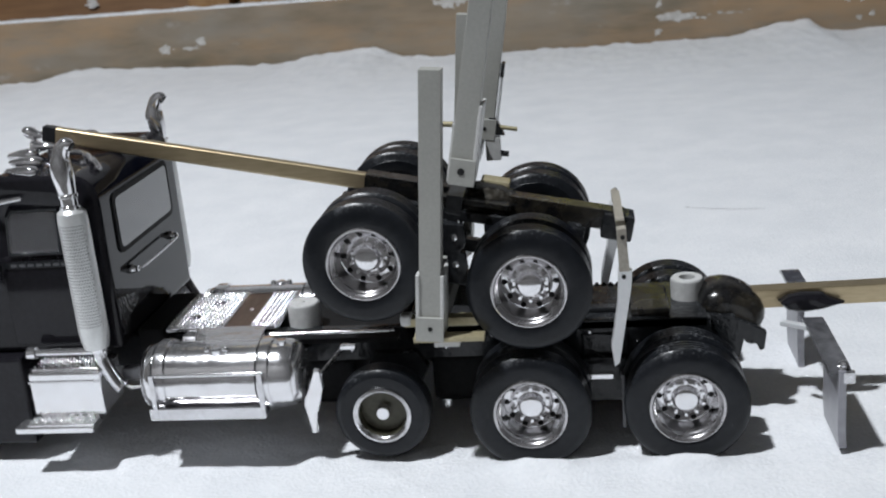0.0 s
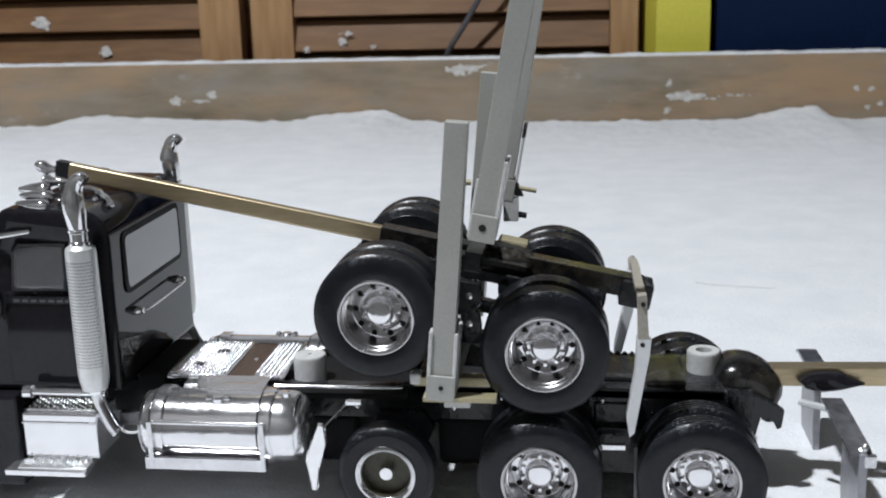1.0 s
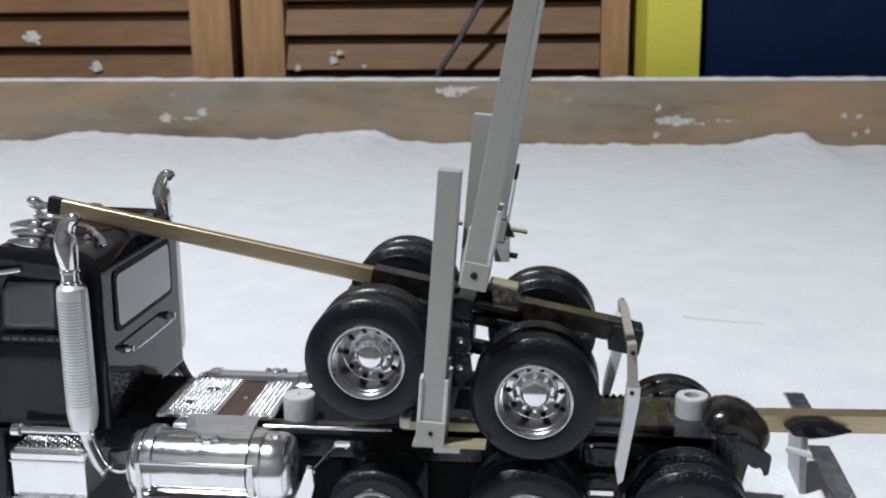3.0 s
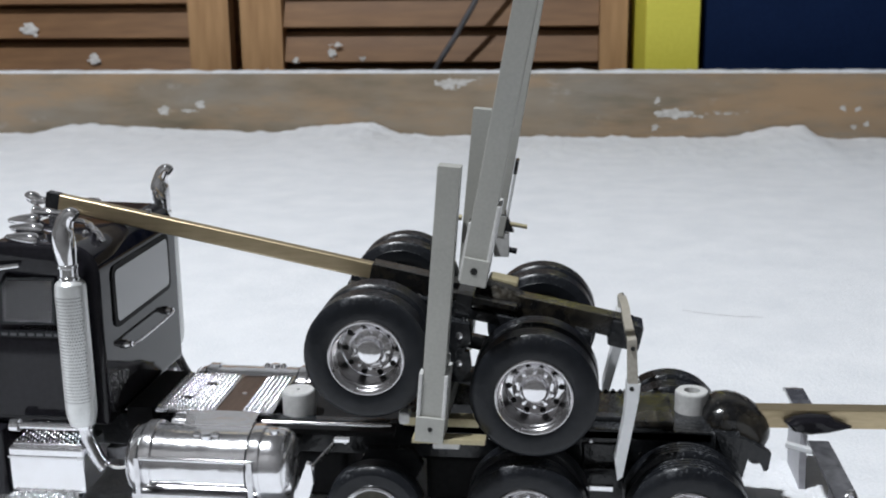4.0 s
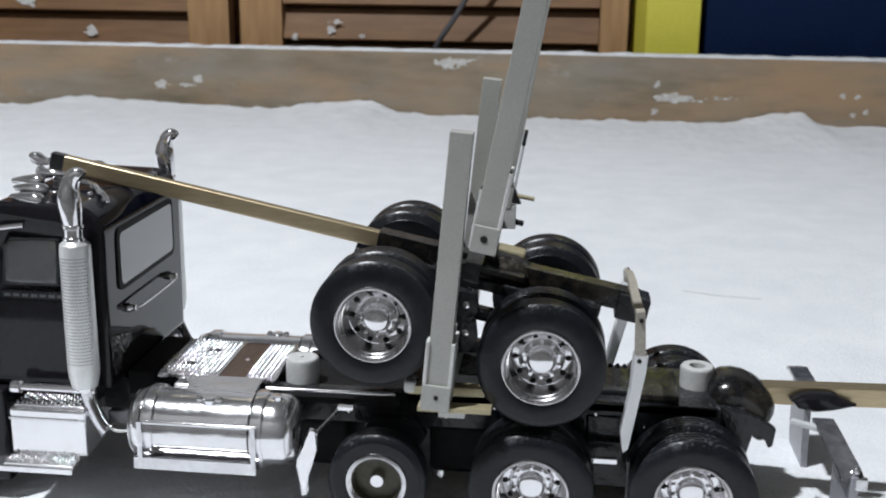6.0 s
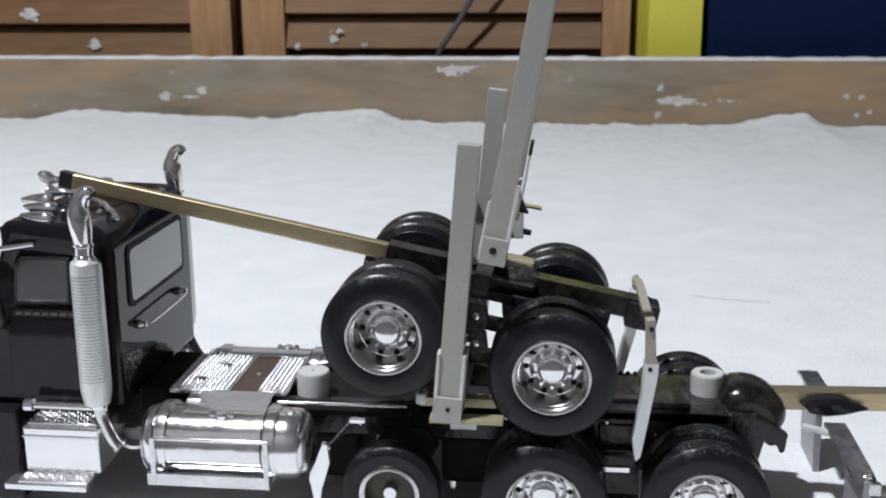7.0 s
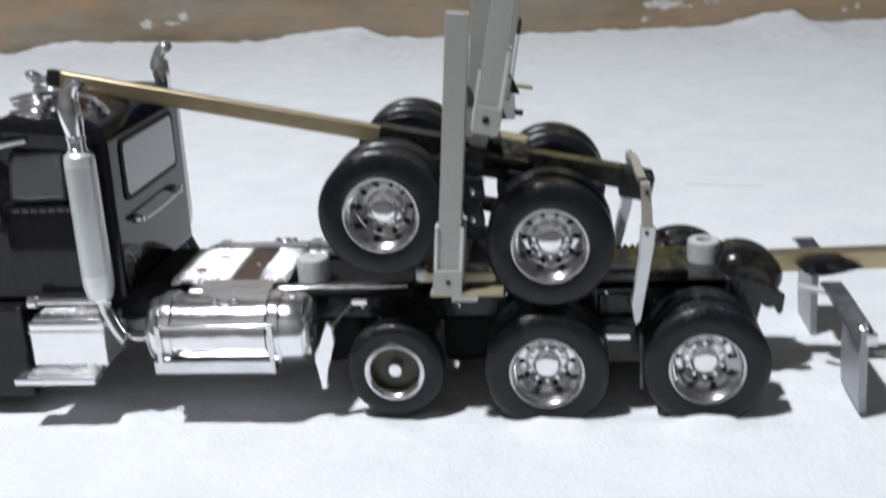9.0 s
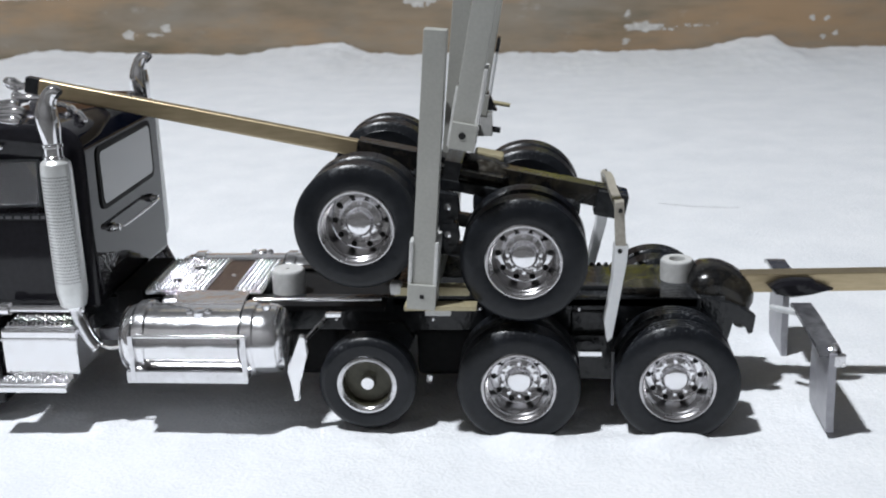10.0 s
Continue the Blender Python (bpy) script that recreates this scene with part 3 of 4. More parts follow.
b = B(); cyl(b, (-130, 0, 30), (0, 0, 23), 2.4, seg=16); part("drive_shaft", b, M_FRAME, truck)
b = B(); box(b, -90, -48, -26, 26, 41.6, 43.6, 0.5); part("deck_panel", b, M_MATT, truck, "gloss black flat deck panel")
b = B(); cyl(b, (-95, -26.6, 46.3), (-48.6, -26.6, 46.5), 0.7, seg=12); part("deck_edge", b, M_CHROME, truck, "thin bright metal deck edge rod")
b = B(); box(b, -46, 63, -19, 19, 41.0, 44.8, 0.5); part("frame_top", b, M_FRAME, truck)
for k in range(6):
    b = B(); lathe(b, [(1.0, 44.4), (0.9, 45.6), (0.4, 46.2), (0, 46.3)], 10, (19 + k * 2.7, 17, 0), "z"); part("stud", b, M_FRAME, truck)
for k in range(9):
    b = B(); lathe(b, [(0.8, -19.2), (0.75, -19.9), (0, -20.1)], 10, (-84 + k * 17.5, 0, 40.5 - (k % 2) * 4)); part("frame_bolt", b, M_CHROME_SOFT, truck)
b = B(); box(b, -138, -82, -31, -15, 38.4, 40.0, 0.3); part("tank_shelf", b, M_FRAME, truck)
b = B(); box(b, 36, 50, -17, 8, 44.4, 47.6, 1.2); part("fifth_wheel_block", b, M_OLIVE, truck)
b = B(); box(b, 20, 34, -12, 12, 44.4, 46.6, 0.9); part("spring_cover", b, M_FRAME, truck)
b = B(); box(b, -147, -140, -42, -38, 36.6, 41, 0.4); part("pipe_bracket", b, M_SMOKE, truck)
b = B(); box(b, 20, 29, -31, -29, 27.0, 29.0, 0.4); part("side_marker", b, M_CHROME, truck, "small chrome side marker")
b = B(); box(b, -68.5, -62.8, -31, -29, 41.2, 42.8, 0.3); part("side_marker", b, M_CHROME, truck, "small chrome side marker")
b = B(); box(b, 31.4, 32.6, -41, -36, 13, 33, 0.3); part("inner_flap", b, M_SMOKE, truck)

# tread plate over the frame with its brown inset


def tread(b, x0, x1, y0, y1, z, pitch=1.7):
    """A plate with rows of raised beads."""
    box(b, x0, x1, y0, y1, z - 1.6, z, 0.2)
    step = pitch / 6
    nx, ny = int((x1 - x0 - 0.8) / step), int((y1 - y0 - 0.8) / step)
    grid = []
    for j in range(ny + 1):
        row = []
        for i in range(nx + 1):
            x, y = x0 + 0.4 + i * step, y0 + 0.4 + j * step
            edge = i in (0, nx) or j in (0, ny)
            h = math.sin(math.pi * (x - x0) / pitch) ** 2 * (0.08 + 0.92 * math.sin(math.pi * (y - y0) / 2.7 + (0.5 * math.pi if int((x - x0) / pitch) % 2 else 0.0)) ** 2)
            row.append(b.verts.new((x, y, z + (-0.05 if edge else 0.02 + 1.15 * h))))
        grid.append(row)
    for p, q in zip(grid, grid[1:]):
        for i in range(nx):
            b.faces.new((p[i], p[i + 1], q[i + 1], q[i]))


b = B(); tread(b, -136, -113.5, -23, 14, 48.6)
plate = part("tread_plate", b, M_CHROME_TREAD, truck, "chrome diamond tread plate", 80)
for hx, hy in ((-122, 1.5), (-127, -13)):
    b = B(); box(b, hx - 2.5, hx + 2.5, hy - 0.9, hy + 0.9, 48.7, 49.5, 0.4); part("slot", b, M_HOLE, plate)
b = B(); tread(b, -103.5, -93, -23, 14, 48.6); part("tread_plate", b, M_CHROME_TREAD, truck, "chrome diamond tread plate", 80)
# flat brown strip between the two tread plates
b = B(); box(b, -113.3, -103.7, -23, 14, 46.4, 48.3, 0.3)
inset = part("inset_strip", b, M_BROWN, truck, "brown inset strip")
b = B(); lathe(b, [(1.0, 48.2), (0.9, 48.9), (0.0, 49.1)], 12, (-107.5, -6, 0), "z"); part("rivet", b, M_CHROME, inset)
b = B(); prism(b, [(-130, 40), (-127, 48.0), (-99, 48.0), (-96, 40)], -30, -23.5, 0.5); part("tank_mount", b, M_CHROME, truck)

# spools
for cx, top, sy in ((57.6, 52.6, 2), (-85.3, 53.2, -11.5)):
    bore = 2.8 if cx > 0 else 0.6
    b = B(); lathe(b, [(bore, top - 10), (6.0, top - 10), (6.1, top - 0.8), (5.5, top), (bore + 0.2, top), (bore, top - 0.3), (bore, top - 10)], 36, (cx, sy, 0), "z")
    part("spool", b, M_WHITEPL, truck, "hollow pale plastic post")


# fuel tanks
def tank(side):
    cy, cz, r = (-38.0, 36.2, 12.3) if side < 0 else (29.0, 35.0, 11.0)
    b = B(); lathe(b, [(0, -140), (r - 7, -139.6), (r - 2.5, -138), (r - 0.4, -135.4), (r, -132), (r, -88), (r - 0.4, -84), (r - 2.5, -81.4), (r - 7, -80), (0, -79.6)], 48, (0, cy, cz), "x")
    t = part("fuel_tank", b, M_TANK, truck, "round chrome fuel tank with step frame")
    for sx in (-130.6, -92.6):
        b = B(); lathe(b, [(r - 0.2, sx - 2.0), (r + 0.9, sx - 2.0), (r + 1.1, sx - 1.6), (r + 1.1, sx + 1.6), (r + 0.9, sx + 2.0), (r - 0.2, sx + 2.0)], 48, (0, cy, cz), "x"); part("strap", b, M_TANK, t)
        b = B(); lathe(b, [(r + 0.05, sx - 2.9), (r + 0.3, sx - 2.8), (r + 0.3, sx - 2.2), (r + 0.05, sx - 2.1)], 48, (0, cy, cz), "x"); part("strap_edge", b, M_FRAME, t)
    for sx in (-137.2, -82.8):
        b = B(); lathe(b, [(r - 1.2, sx - 0.35), (r - 1.0, sx), (r - 1.2, sx + 0.35)], 48, (0, cy, cz), "x"); part("end_seam", b, M_CHROME_SOFT, t)
    fx, fy = (-110.0, cy - 5.0) if side < 0 else (-106.0, cy + 3.0)
    fz = cz + math.sqrt(r * r - (fy - cy) ** 2)
    b = B(); lathe(b, [(2.4, fz - 1.6), (2.4, fz + 0.5), (1.8, fz + 1.1), (0, fz + 1.2)], 20, (fx, fy, 0), "z")
    for dx in (-3.4, 3.4):
        bmesh.ops.create_uvsphere(b, u_segments=12, v_segments=8, radius=1.35, matrix=Matrix.Translation((fx + dx, fy, fz + 0.3)))
    box(b, fx - 4.2, fx + 4.2, fy - 0.7, fy + 0.7, fz - 0.2, fz + 0.9, 0.3)
    part("filler_cap", b, M_CHROME, t)
    b = B(); lathe(b, [(1.6, cz + r - 0.8), (1.6, cz + r + 0.5), (0, cz + r + 0.7)], 16, (-87, cy + side * 2.0, 0), "z"); part("vent_cap", b, M_CHROME, t)
    if side < 0:
        b = B()
        rows = []
        for k in range(15):
            py = -23.6 - k * 0.95
            pz = 48.75 if py > cy else cz + math.sqrt((r + 0.3) ** 2 - (py - cy) ** 2)
            inset_x = 0.25 * k
            rows.append([b.verts.new((-123.5 + inset_x, py, pz)), b.verts.new((-96.8 + inset_x * 0.25, py, pz)), b.verts.new((-96.8 + inset_x * 0.25, py, pz - 0.7)), b.verts.new((-123.5 + inset_x, py, pz - 0.7))])
        for p, q in zip(rows, rows[1:]):
            for k in range(4):
                b.faces.new((p[k], p[(k + 1) % 4], q[(k + 1) % 4], q[k]))
        b.faces.new(rows[0]); b.faces.new(rows[-1][::-1])
        part("saddle_plate", b, M_TANK, t, "bright metal saddle plate")
    yo = cy + side * (r + 1.6)
    b = B(); box(b, -134.5, -92, min(yo, yo - side * 9), max(yo, yo - side * 9), 25, 26.4, 0.4)
    box(b, -134.5, -92, yo - 0.6, yo + 0.6, 25, 29.5, 0.4)
    part("step_plate", b, M_CHROME_SATIN, t)
    b = B(); cyl(b, (-131, yo - side * 0.6, 41.8), (-92.5, yo - side * 0.6, 41.8), 0.7, seg=12); part("step_rail", b, M_CHROME, t)
    for sx in (-132.0, -92.8):
        b = B(); box(b, sx - 0.9, sx + 0.9, yo - 0.8, yo + 0.6, 26, 42.5, 0.4); part("step_bracket", b, M_CHROME_SATIN, t)


tank(-1)
tank(1)

# battery boxes with steps
for side in (-1, 1):
    b = B(); box(b, -180, -153, min(side * 48, side * 30), max(side * 48, side * 30), 26, 42.5, 0.9, 3)
    bx = part("step_box", b, M_CHROME, truck, "chrome step box under the door")
    b = B(); box(b, -180.2, -152.8, min(side * 48.4, side * 47.8), max(side * 48.4, side * 47.8), 38.6, 39.6, 0.2); part("trim_strip", b, M_CHROME_SOFT, bx)
    b = B(); tread(b, -179, -154, min(side * 46, side * 32), max(side * 46, side * 32), 43.4); part("top_tread", b, M_CHROME_SATIN, bx, "", 80)
    b = B(); box(b, -185.5, -156, min(side * 54, side * 46), max(side * 54, side * 46), 21.6, 23.8, 0.5); part("lower_step", b, M_CHROME, bx)
    b = B(); tread(b, -181, -156, min(side * 53, side * 46), max(side * 53, side * 46), 24.6); part("step_tread", b, M_CHROME_TREAD, bx, "", 80)
    b = B(); box(b, -178, -156, min(side * 47.4, side * 40), max(side * 47.4, side * 40), 22.5, 27, 0.4); part("step_bracket", b, M_CHROME_SOFT, bx)
    b = B(); cyl(b, (-178, side * 44, 49), (-150, side * 44, 49), 1.3, seg=16); lathe(b, [(2.2, -180), (2.2, -177)], 16, (0, side * 44, 49), "x"); part("sill_tube", b, M_CHROME, bx)

# cab
b = B()
cab_outline = [(-147, 47), (-146.6, 104), (-149, 109.5), (-154, 112.2), (-184, 113.0), (-187, 110), (-185.4, 97.5), (-193, 95), (-201, 80), (-201, 47)]
prism(b, cab_outline, -37.5, 37.5, 2.0, 4)
cab = part("cab", b, M_BLACK, truck, "glossy black truck cab with chrome visor", 30)
openings = []
for side in (-1, 1):
    y = side * 37.6
    b = B(); prism(b, [(-183.5, 84), (-163, 84), (-162, 101), (-179.5, 101), (-182, 98)], min(y, y + side * 0.5), max(y, y + side * 0.5), 0.2); sw = part("side_window", b, M_FRAME, cab)
    b = B(); prism(b, [(-182.3, 85.2), (-164.2, 85.2), (-163.3, 99.8), (-179.0, 99.8), (-181, 97.6)], -45, 45); openings.append((sw, b))
    b = B(); prism(b, [(-182.3, 85.2), (-164.2, 85.2), (-163.3, 99.8), (-179.0, 99.8), (-181, 97.6)], min(y + side * 0.3, y + side * 0.7), max(y + side * 0.3, y + side * 0.7), 0.1); pn = part("pane", b, M_CLEAR, sw); pn.visible_shadow = False
    b = B(); box(b, -187, -158, min(y, y + side * 0.35), max(y, y + side * 0.35), 50, 82, 0.3); door = part("door_panel", b, M_BLACK, cab)
    b = B(); box(b, -186, -159, min(y, y + side * 0.7), max(y, y + side * 0.7), 79.4, 81.6, 0.2); part("name_strip", b, M_FRAME, door)
    for k in range(7):
        b = B(); box(b, -183.2 + k * 3.2, -180.9 + k * 3.2, min(y + side * 0.6, y + side * 0.8), max(y + side * 0.6, y + side * 0.8), 80.0, 81.0, 0.0); part("letter_bar", b, M_SMOKE, door)
    b = B(); pipe(b, smooth_path([(-189.5, y + side * 0.4, 86), (-187.6, y + side * 3.0, 84.5), (-186.8, y + side * 3.4, 80.5), (-187.4, y + side * 3.0, 76.5), (-188.6, y + side * 0.4, 75.4)], 4), 0.8, 10); part("grab_handle", b, M_BLACK, cab)
    b = B(); pipe(b, [(-205, y + side * 1.0, 101), (-190, y + side * 1.2, 102.9), (-174, y + side * 1.0, 105.3)], [1.1, 1.1, 0.8], 10); part("drip_rail", b, M_CHROME, cab)

# openings cut through the cab shell, with seats inside


def cut(ob, bm):
    tool = part("cutter", bm, M_FRAME)
    mod = ob.modifiers.new("opening", "BOOLEAN")
    mod.object, mod.operation, mod.solver = tool, "DIFFERENCE", "EXACT"
    bpy.context.view_layer.update()
    me = bpy.data.meshes.new_from_object(ob.evaluated_get(bpy.context.evaluated_depsgraph_get()))
    ob.modifiers.remove(mod)
    ob.data = me
    bpy.data.objects.remove(tool)


for sw, bm in openings:
    cut(sw, bm)
b = B(); box(b, -186, -151, -34.5, 34.5, 66, 107); cut(cab, b)
b = B(); prism(b, [(-182.3, 85.2), (-164.2, 85.2), (-163.3, 99.8), (-179.0, 99.8), (-181, 97.6)], -40, 40); cut(cab, b)
b = B(); box(b, -200, -184, -30, 30, 96, 106); cut(cab, b)
for sy in (-18, 18):
    b = B(); box(b, -173, -156, sy - 11, sy + 11, 66, 80, 2.5, 3); box(b, -159, -153, sy - 11, sy + 11, 76, 98, 2.5, 3)
    part("seat", b, M_SEAT, cab, "grey moulded seat")

# rear window in its rubber seal
b = B()
rounded(b, -147.2, -146.1, 0, 91.0, 55.0, 22.6, 3.4)
rw = part("rear_window", b, M_MATT, cab, "rear window in a black rubber seal")
b = B(); rounded(b, -146.6, -145.95, 0, 91.0, 51.0, 18.8, 2.4); part("pane", b, M_GLASSDARK, rw)
b = B(); pipe(b, smooth_path([(-146.5, -20.8, 72.0), (-143.6, -20.8, 72.0), (-142.8, -14, 71.8), (-142.8, 14, 71.8), (-143.6, 21, 72.0), (-146.5, 21, 72.0)], 4), 0.55, 10)
for gy in (-20.8, 21.0):
    lathe(b, [(1.7, -146.6), (1.7, -145.6), (1.1, -144.6), (1.1, -143.4), (0, -143.2)], 14, (0, gy, 72.0), "x")
part("grab_bar", b, M_CHROME, cab, "thin chrome grab bar")
b = B(); box(b, -146.5, -136.6, -24, 15, 40, 49.2, 0.8); part("rear_bulkhead", b, M_MATT, truck)
b = B(); prism(b, [(-37, 66), (-29, 64.5), (-20, 62.5), (-19, 60), (-24, 57.5), (-29, 56.5), (-31, 52), (-34, 51), (-36, 56)], -0.35, 0.35, 0.2)
bmesh.ops.rotate(b, cent=(0, 0, 0), matrix=Matrix.Rotation(radians(90), 3, "Z"), verts=b.verts)
bmesh.ops.translate(b, vec=(-146.5, 0, 0), verts=b.verts)
part("foil_patch", b, M_FOIL, truck, "crinkled dark shiny foil patch on the cab's back")

# roof lights and horns
for ly, lx, lz, k in ((-34, -174, 113.6, 1.0), (-21.5, -178.5, 114.2, 1.0), (-9, -186, 114.4, 1.05), (13.5, -183, 114.2, 1.0), (27, -178, 113.8, 1.0)):
    b = B(); lathe(b, [(0, lx - 7.0 * k), (0.9 * k, lx - 6 * k), (1.9 * k, lx - 2), (2.4 * k, lx + 2), (2.3 * k, lx + 4.4), (1.5 * k, lx + 5.6), (0, lx + 5.9)], 18, (0, ly, lz), "x")
    bmesh.ops.rotate(b, cent=(lx, ly, lz), matrix=Matrix.Rotation(radians(7 * math.sin(ly * 2.3)), 3, "Z") @ Matrix.Rotation(radians(5 * math.cos(ly * 1.7) + 3), 3, "Y"), verts=b.verts)
    box(b, lx - 1.5, lx + 3, ly - 1.2, ly + 1.2, 110.8, lz - 1.2, 0.4)
    part("roof_light", b, M_CHROME, cab, "chrome bullet roof light")
b = B(); lathe(b, [(0, -186), (2.9, -185.6), (3.0, -184.6), (1.7, -182.5), (1.3, -178), (1.5, -174), (0, -173.2)], 18, (0, -1.5, 115.8), "x"); box(b, -180, -176, -2.6, -0.4, 111.5, 115, 0.4)
part("air_horn", b, M_CHROME, cab, "chrome air horn")
b = B(); pipe(b, smooth_path([(-172, -6, 113.4), (-166, -8.5, 114.6), (-162, -10, 114.2), (-158, -15, 114.4), (-155, -19, 113.2), (-152.5, -22, 113.6), (-150, -24.5, 111.8)], 5), 1.0, 10)
for q, rr in (((-160, -12, 113.6), 1.6), ((-155.5, -17.5, 112.9), 1.5), ((-150.6, -24, 111.6), 1.3), ((-158, -20, 112.6), 1.2)):
    bmesh.ops.create_uvsphere(b, u_segments=12, v_segments=8, radius=rr, matrix=Matrix.Translation(q))
part("air_line", b, M_CHROME, cab, "chrome air line on the roof")
b = B(); prism(b, [(-205, 100.5), (-190, 108.5), (-189, 109.6), (-205.5, 101.6)], -36, 36, 0.2); part("sun_visor", b, M_CHROME, cab)

# bonnet
b = B(); prism(b, [(-201, 47), (-201, 82), (-290, 76), (-294, 72), (-294, 30), (-285, 30), (-283, 42), (-240, 44)], -26, 26, 2.2, 3); part("bonnet", b, M_BLACK, truck, "glossy black bonnet")
for side in (-1, 1):
    b = B(); prism(b, [(-232, 30), (-236, 42), (-248, 50), (-275, 50), (-288, 40), (-290, 28), (-287, 28), (-285, 38), (-274, 46), (-249, 46), (-238, 39), (-235, 30)], min(side * 26, side * 50), max(side * 26, side * 50), 0.5)
    part("front_fender", b, M_BLACK, truck)

    b = B(); box(b, -226, -184.5, min(side * 26, side * 43), max(side * 26, side * 43), 12, 46.5, 1.5, 3); part("cab_skirt", b, M_BLACK, truck)

# exhaust stacks
for side in (-1, 1):
    y = side * 44.0
    b = B(); lathe(b, [(2.6, 50.4), (4.3, 50.7), (5.15, 54.6), (5.3, 57), (5.2, 99), (4.9, 101), (3.5, 102.2), (0, 102.2)], 28, (-153.7, y, 0), "z")
    st = part("exhaust_pipe", b, M_PERF, truck, "chrome exhaust stack with perforated shield")
    b = B()
    for row in range(33):
        for col in range(-6, 7):
            ang = radians(-95 * 1 + (col + (row % 2) * 0.5) * 10.0) if side < 0 else radians(95 + (col + (row % 2) * 0.5) * 10.0)
            m = Matrix.Translation((-153.7 + 5.26 * math.cos(ang), y + 5.26 * math.sin(ang), 60 + row * 1.15)) @ Matrix.Rotation(ang, 4, "Z")
            box(b, -0.05, 0.05, -0.26, 0.26, -0.26, 0.26, 0.0, 1, m)
    tagged(part("slot_pattern", b, M_PERFHOLE, st), kind="stuff")
    b = B(); lathe(b, [(3.1, 102), (3.5, 102.3), (3.5, 103.2), (3.1, 103.6), (3.1, 106.2), (3.5, 106.6), (3.5, 107.4), (3.0, 107.8)], 24, (-153.8, y, 0), "z"); part("collar", b, M_CHROME, st)
    spine = smooth_path([(-153.8, y, 107), (-154.2, y, 111.5), (-154.5, y, 116.2), (-154.0, y, 120.2), (-152.7, y, 123.4), (-150.9, y, 124.6), (-149.6, y, 123.8)], 6)
    b = B(); pipe(b, spine, [3.0 + 0.85 * math.sin(math.pi * min(1.0, k / 20)) ** 1.3 - 1.0 * max(0.0, (k - 14) / 22) ** 1.5 for k in range(len(spine))], 24); part("tip", b, M_CHROME, st, angle=70)
    b = B(); cyl(b, (-149.9, y, 124.0), (-149.35, y, 123.55), 1.8, seg=18); part("tip_opening", b, M_HOLE, st)
    b = B(); pipe(b, smooth_path([(-153.4, y, 52), (-152.6, y, 46), (-150.4, y, 40.2), (-148.6, y, 36.8), (-146.9, y, 34.8)], 5), 2.5, 20); part("lower_pipe", b, M_CHROME_SATIN, st)
    b = B(); lathe(b, [(2.5, -0.8), (2.75, -0.6), (2.75, 0.1), (2.2, 0.2), (2.2, -0.4)], 20, (0, 0, 0), "z")
    bmesh.ops.rotate(b, cent=(0, 0, 0), matrix=Matrix.Rotation(radians(140), 3, "Y"), verts=b.verts)
    bmesh.ops.translate(b, vec=(-146.9, y, 34.8), verts=b.verts); part("pipe_rim", b, M_CHROME, st)
    b = B(); lathe(b, [(2.5, 49.0), (3.0, 49.2), (3.0, 50.4), (2.5, 50.6)], 20, (-153.3, y, 0), "z"); part("pipe_collar", b, M_CHROME, st)
    if side < 0:
        b = B(); pipe(b, smooth_path([(-148.6, y, 39.5), (-146.6, y, 36.4), (-143.6, y, 34.6), (-140, y, 34.8), (-136.5, y + side, 36.6)], 6), 0.55, 8); part("hose", b, M_WHITEPL, st, "thin pale hose")

# rear casting, drawbar and mudflaps
b = B(); loft(b, [(60.5, 40), (61, 47.5), (63, 50.6), (66, 52.0), (70, 52.4), (74, 51.8), (78, 50.0), (81.4, 47.4), (83.6, 44.6), (84.8, 41.5), (84.6, 38.5), (83.4, 36.0), (82.6, 29.2), (80.8, 28.8), (79.8, 33.0), (75.2, 33.4), (74.8, 26.2), (71.4, 26.0), (68, 32), (60.5, 36)],
              ((-12, 0.62), (-11.4, 0.76), (-9.5, 0.89), (-6, 0.98), (-2, 1.0), (2, 1.0), (6, 0.95), (9, 0.82)), (70, 37))
part("rear_casting", b, M_OLIVE, truck, "rounded worn black tail casting")
for side in (-1, 1):
    b = B(); prism(b, [(56, 44.2), (66, 43.6), (75, 41.2), (81, 38.6), (84, 36.4), (83.2, 30.0), (81.6, 29.2), (80.0, 33.6), (75.4, 34.6), (74.6, 27.0), (72.0, 26.2), (67, 33), (56, 34)], side * 13.5 - 1.6, side * 13.5 + 1.6, 0.6)
    part("tail_plate", b, M_FRAME, truck)
b = B(); box(b, -6, 170, -3.4, 3.4, 41.0, 48.0, 0.5, 2, Matrix.Translation((80, 0, 0)) @ Matrix.Rotation(radians(3), 4, "Z")); draw = part("drawbar", b, M_BRASS, truck, "brass square drawbar")
b = B(); loft(b, [(89.5, 44.2), (93, 46.4), (98, 47.3), (105, 47.0), (107, 45.4), (113, 43.2), (106, 41.2), (98, 40.0), (92, 41.2)], ((-8.2, 0.55), (-7.4, 0.8), (-6, 0.95), (-4, 1.0), (-3.3, 1.0)), (98, 43.6)); part("clamp", b, M_BLACK, draw, "glossy black drawbar clamp")
b = B(); cyl(b, (93.5, -7.0, 44.6), (93.5, -4, 44.6), 1.1, seg=14); part("clamp_hole", b, M_HOLE, draw)
# white plastic colour stands in for the chrome bar's bright reflection
b = B(); box(b, -6.4, 6.4, -1.3, 1.3, -0.9, 0.9, 0.4, 2, Matrix.Translation((95.2, -12.6, 37.6)) @ Matrix.Rotation(radians(-33), 4, "Z"))
part("flap_bar", b, M_WHITEFLAP, truck, "short metal bar by the clamp, its shine put in as white")
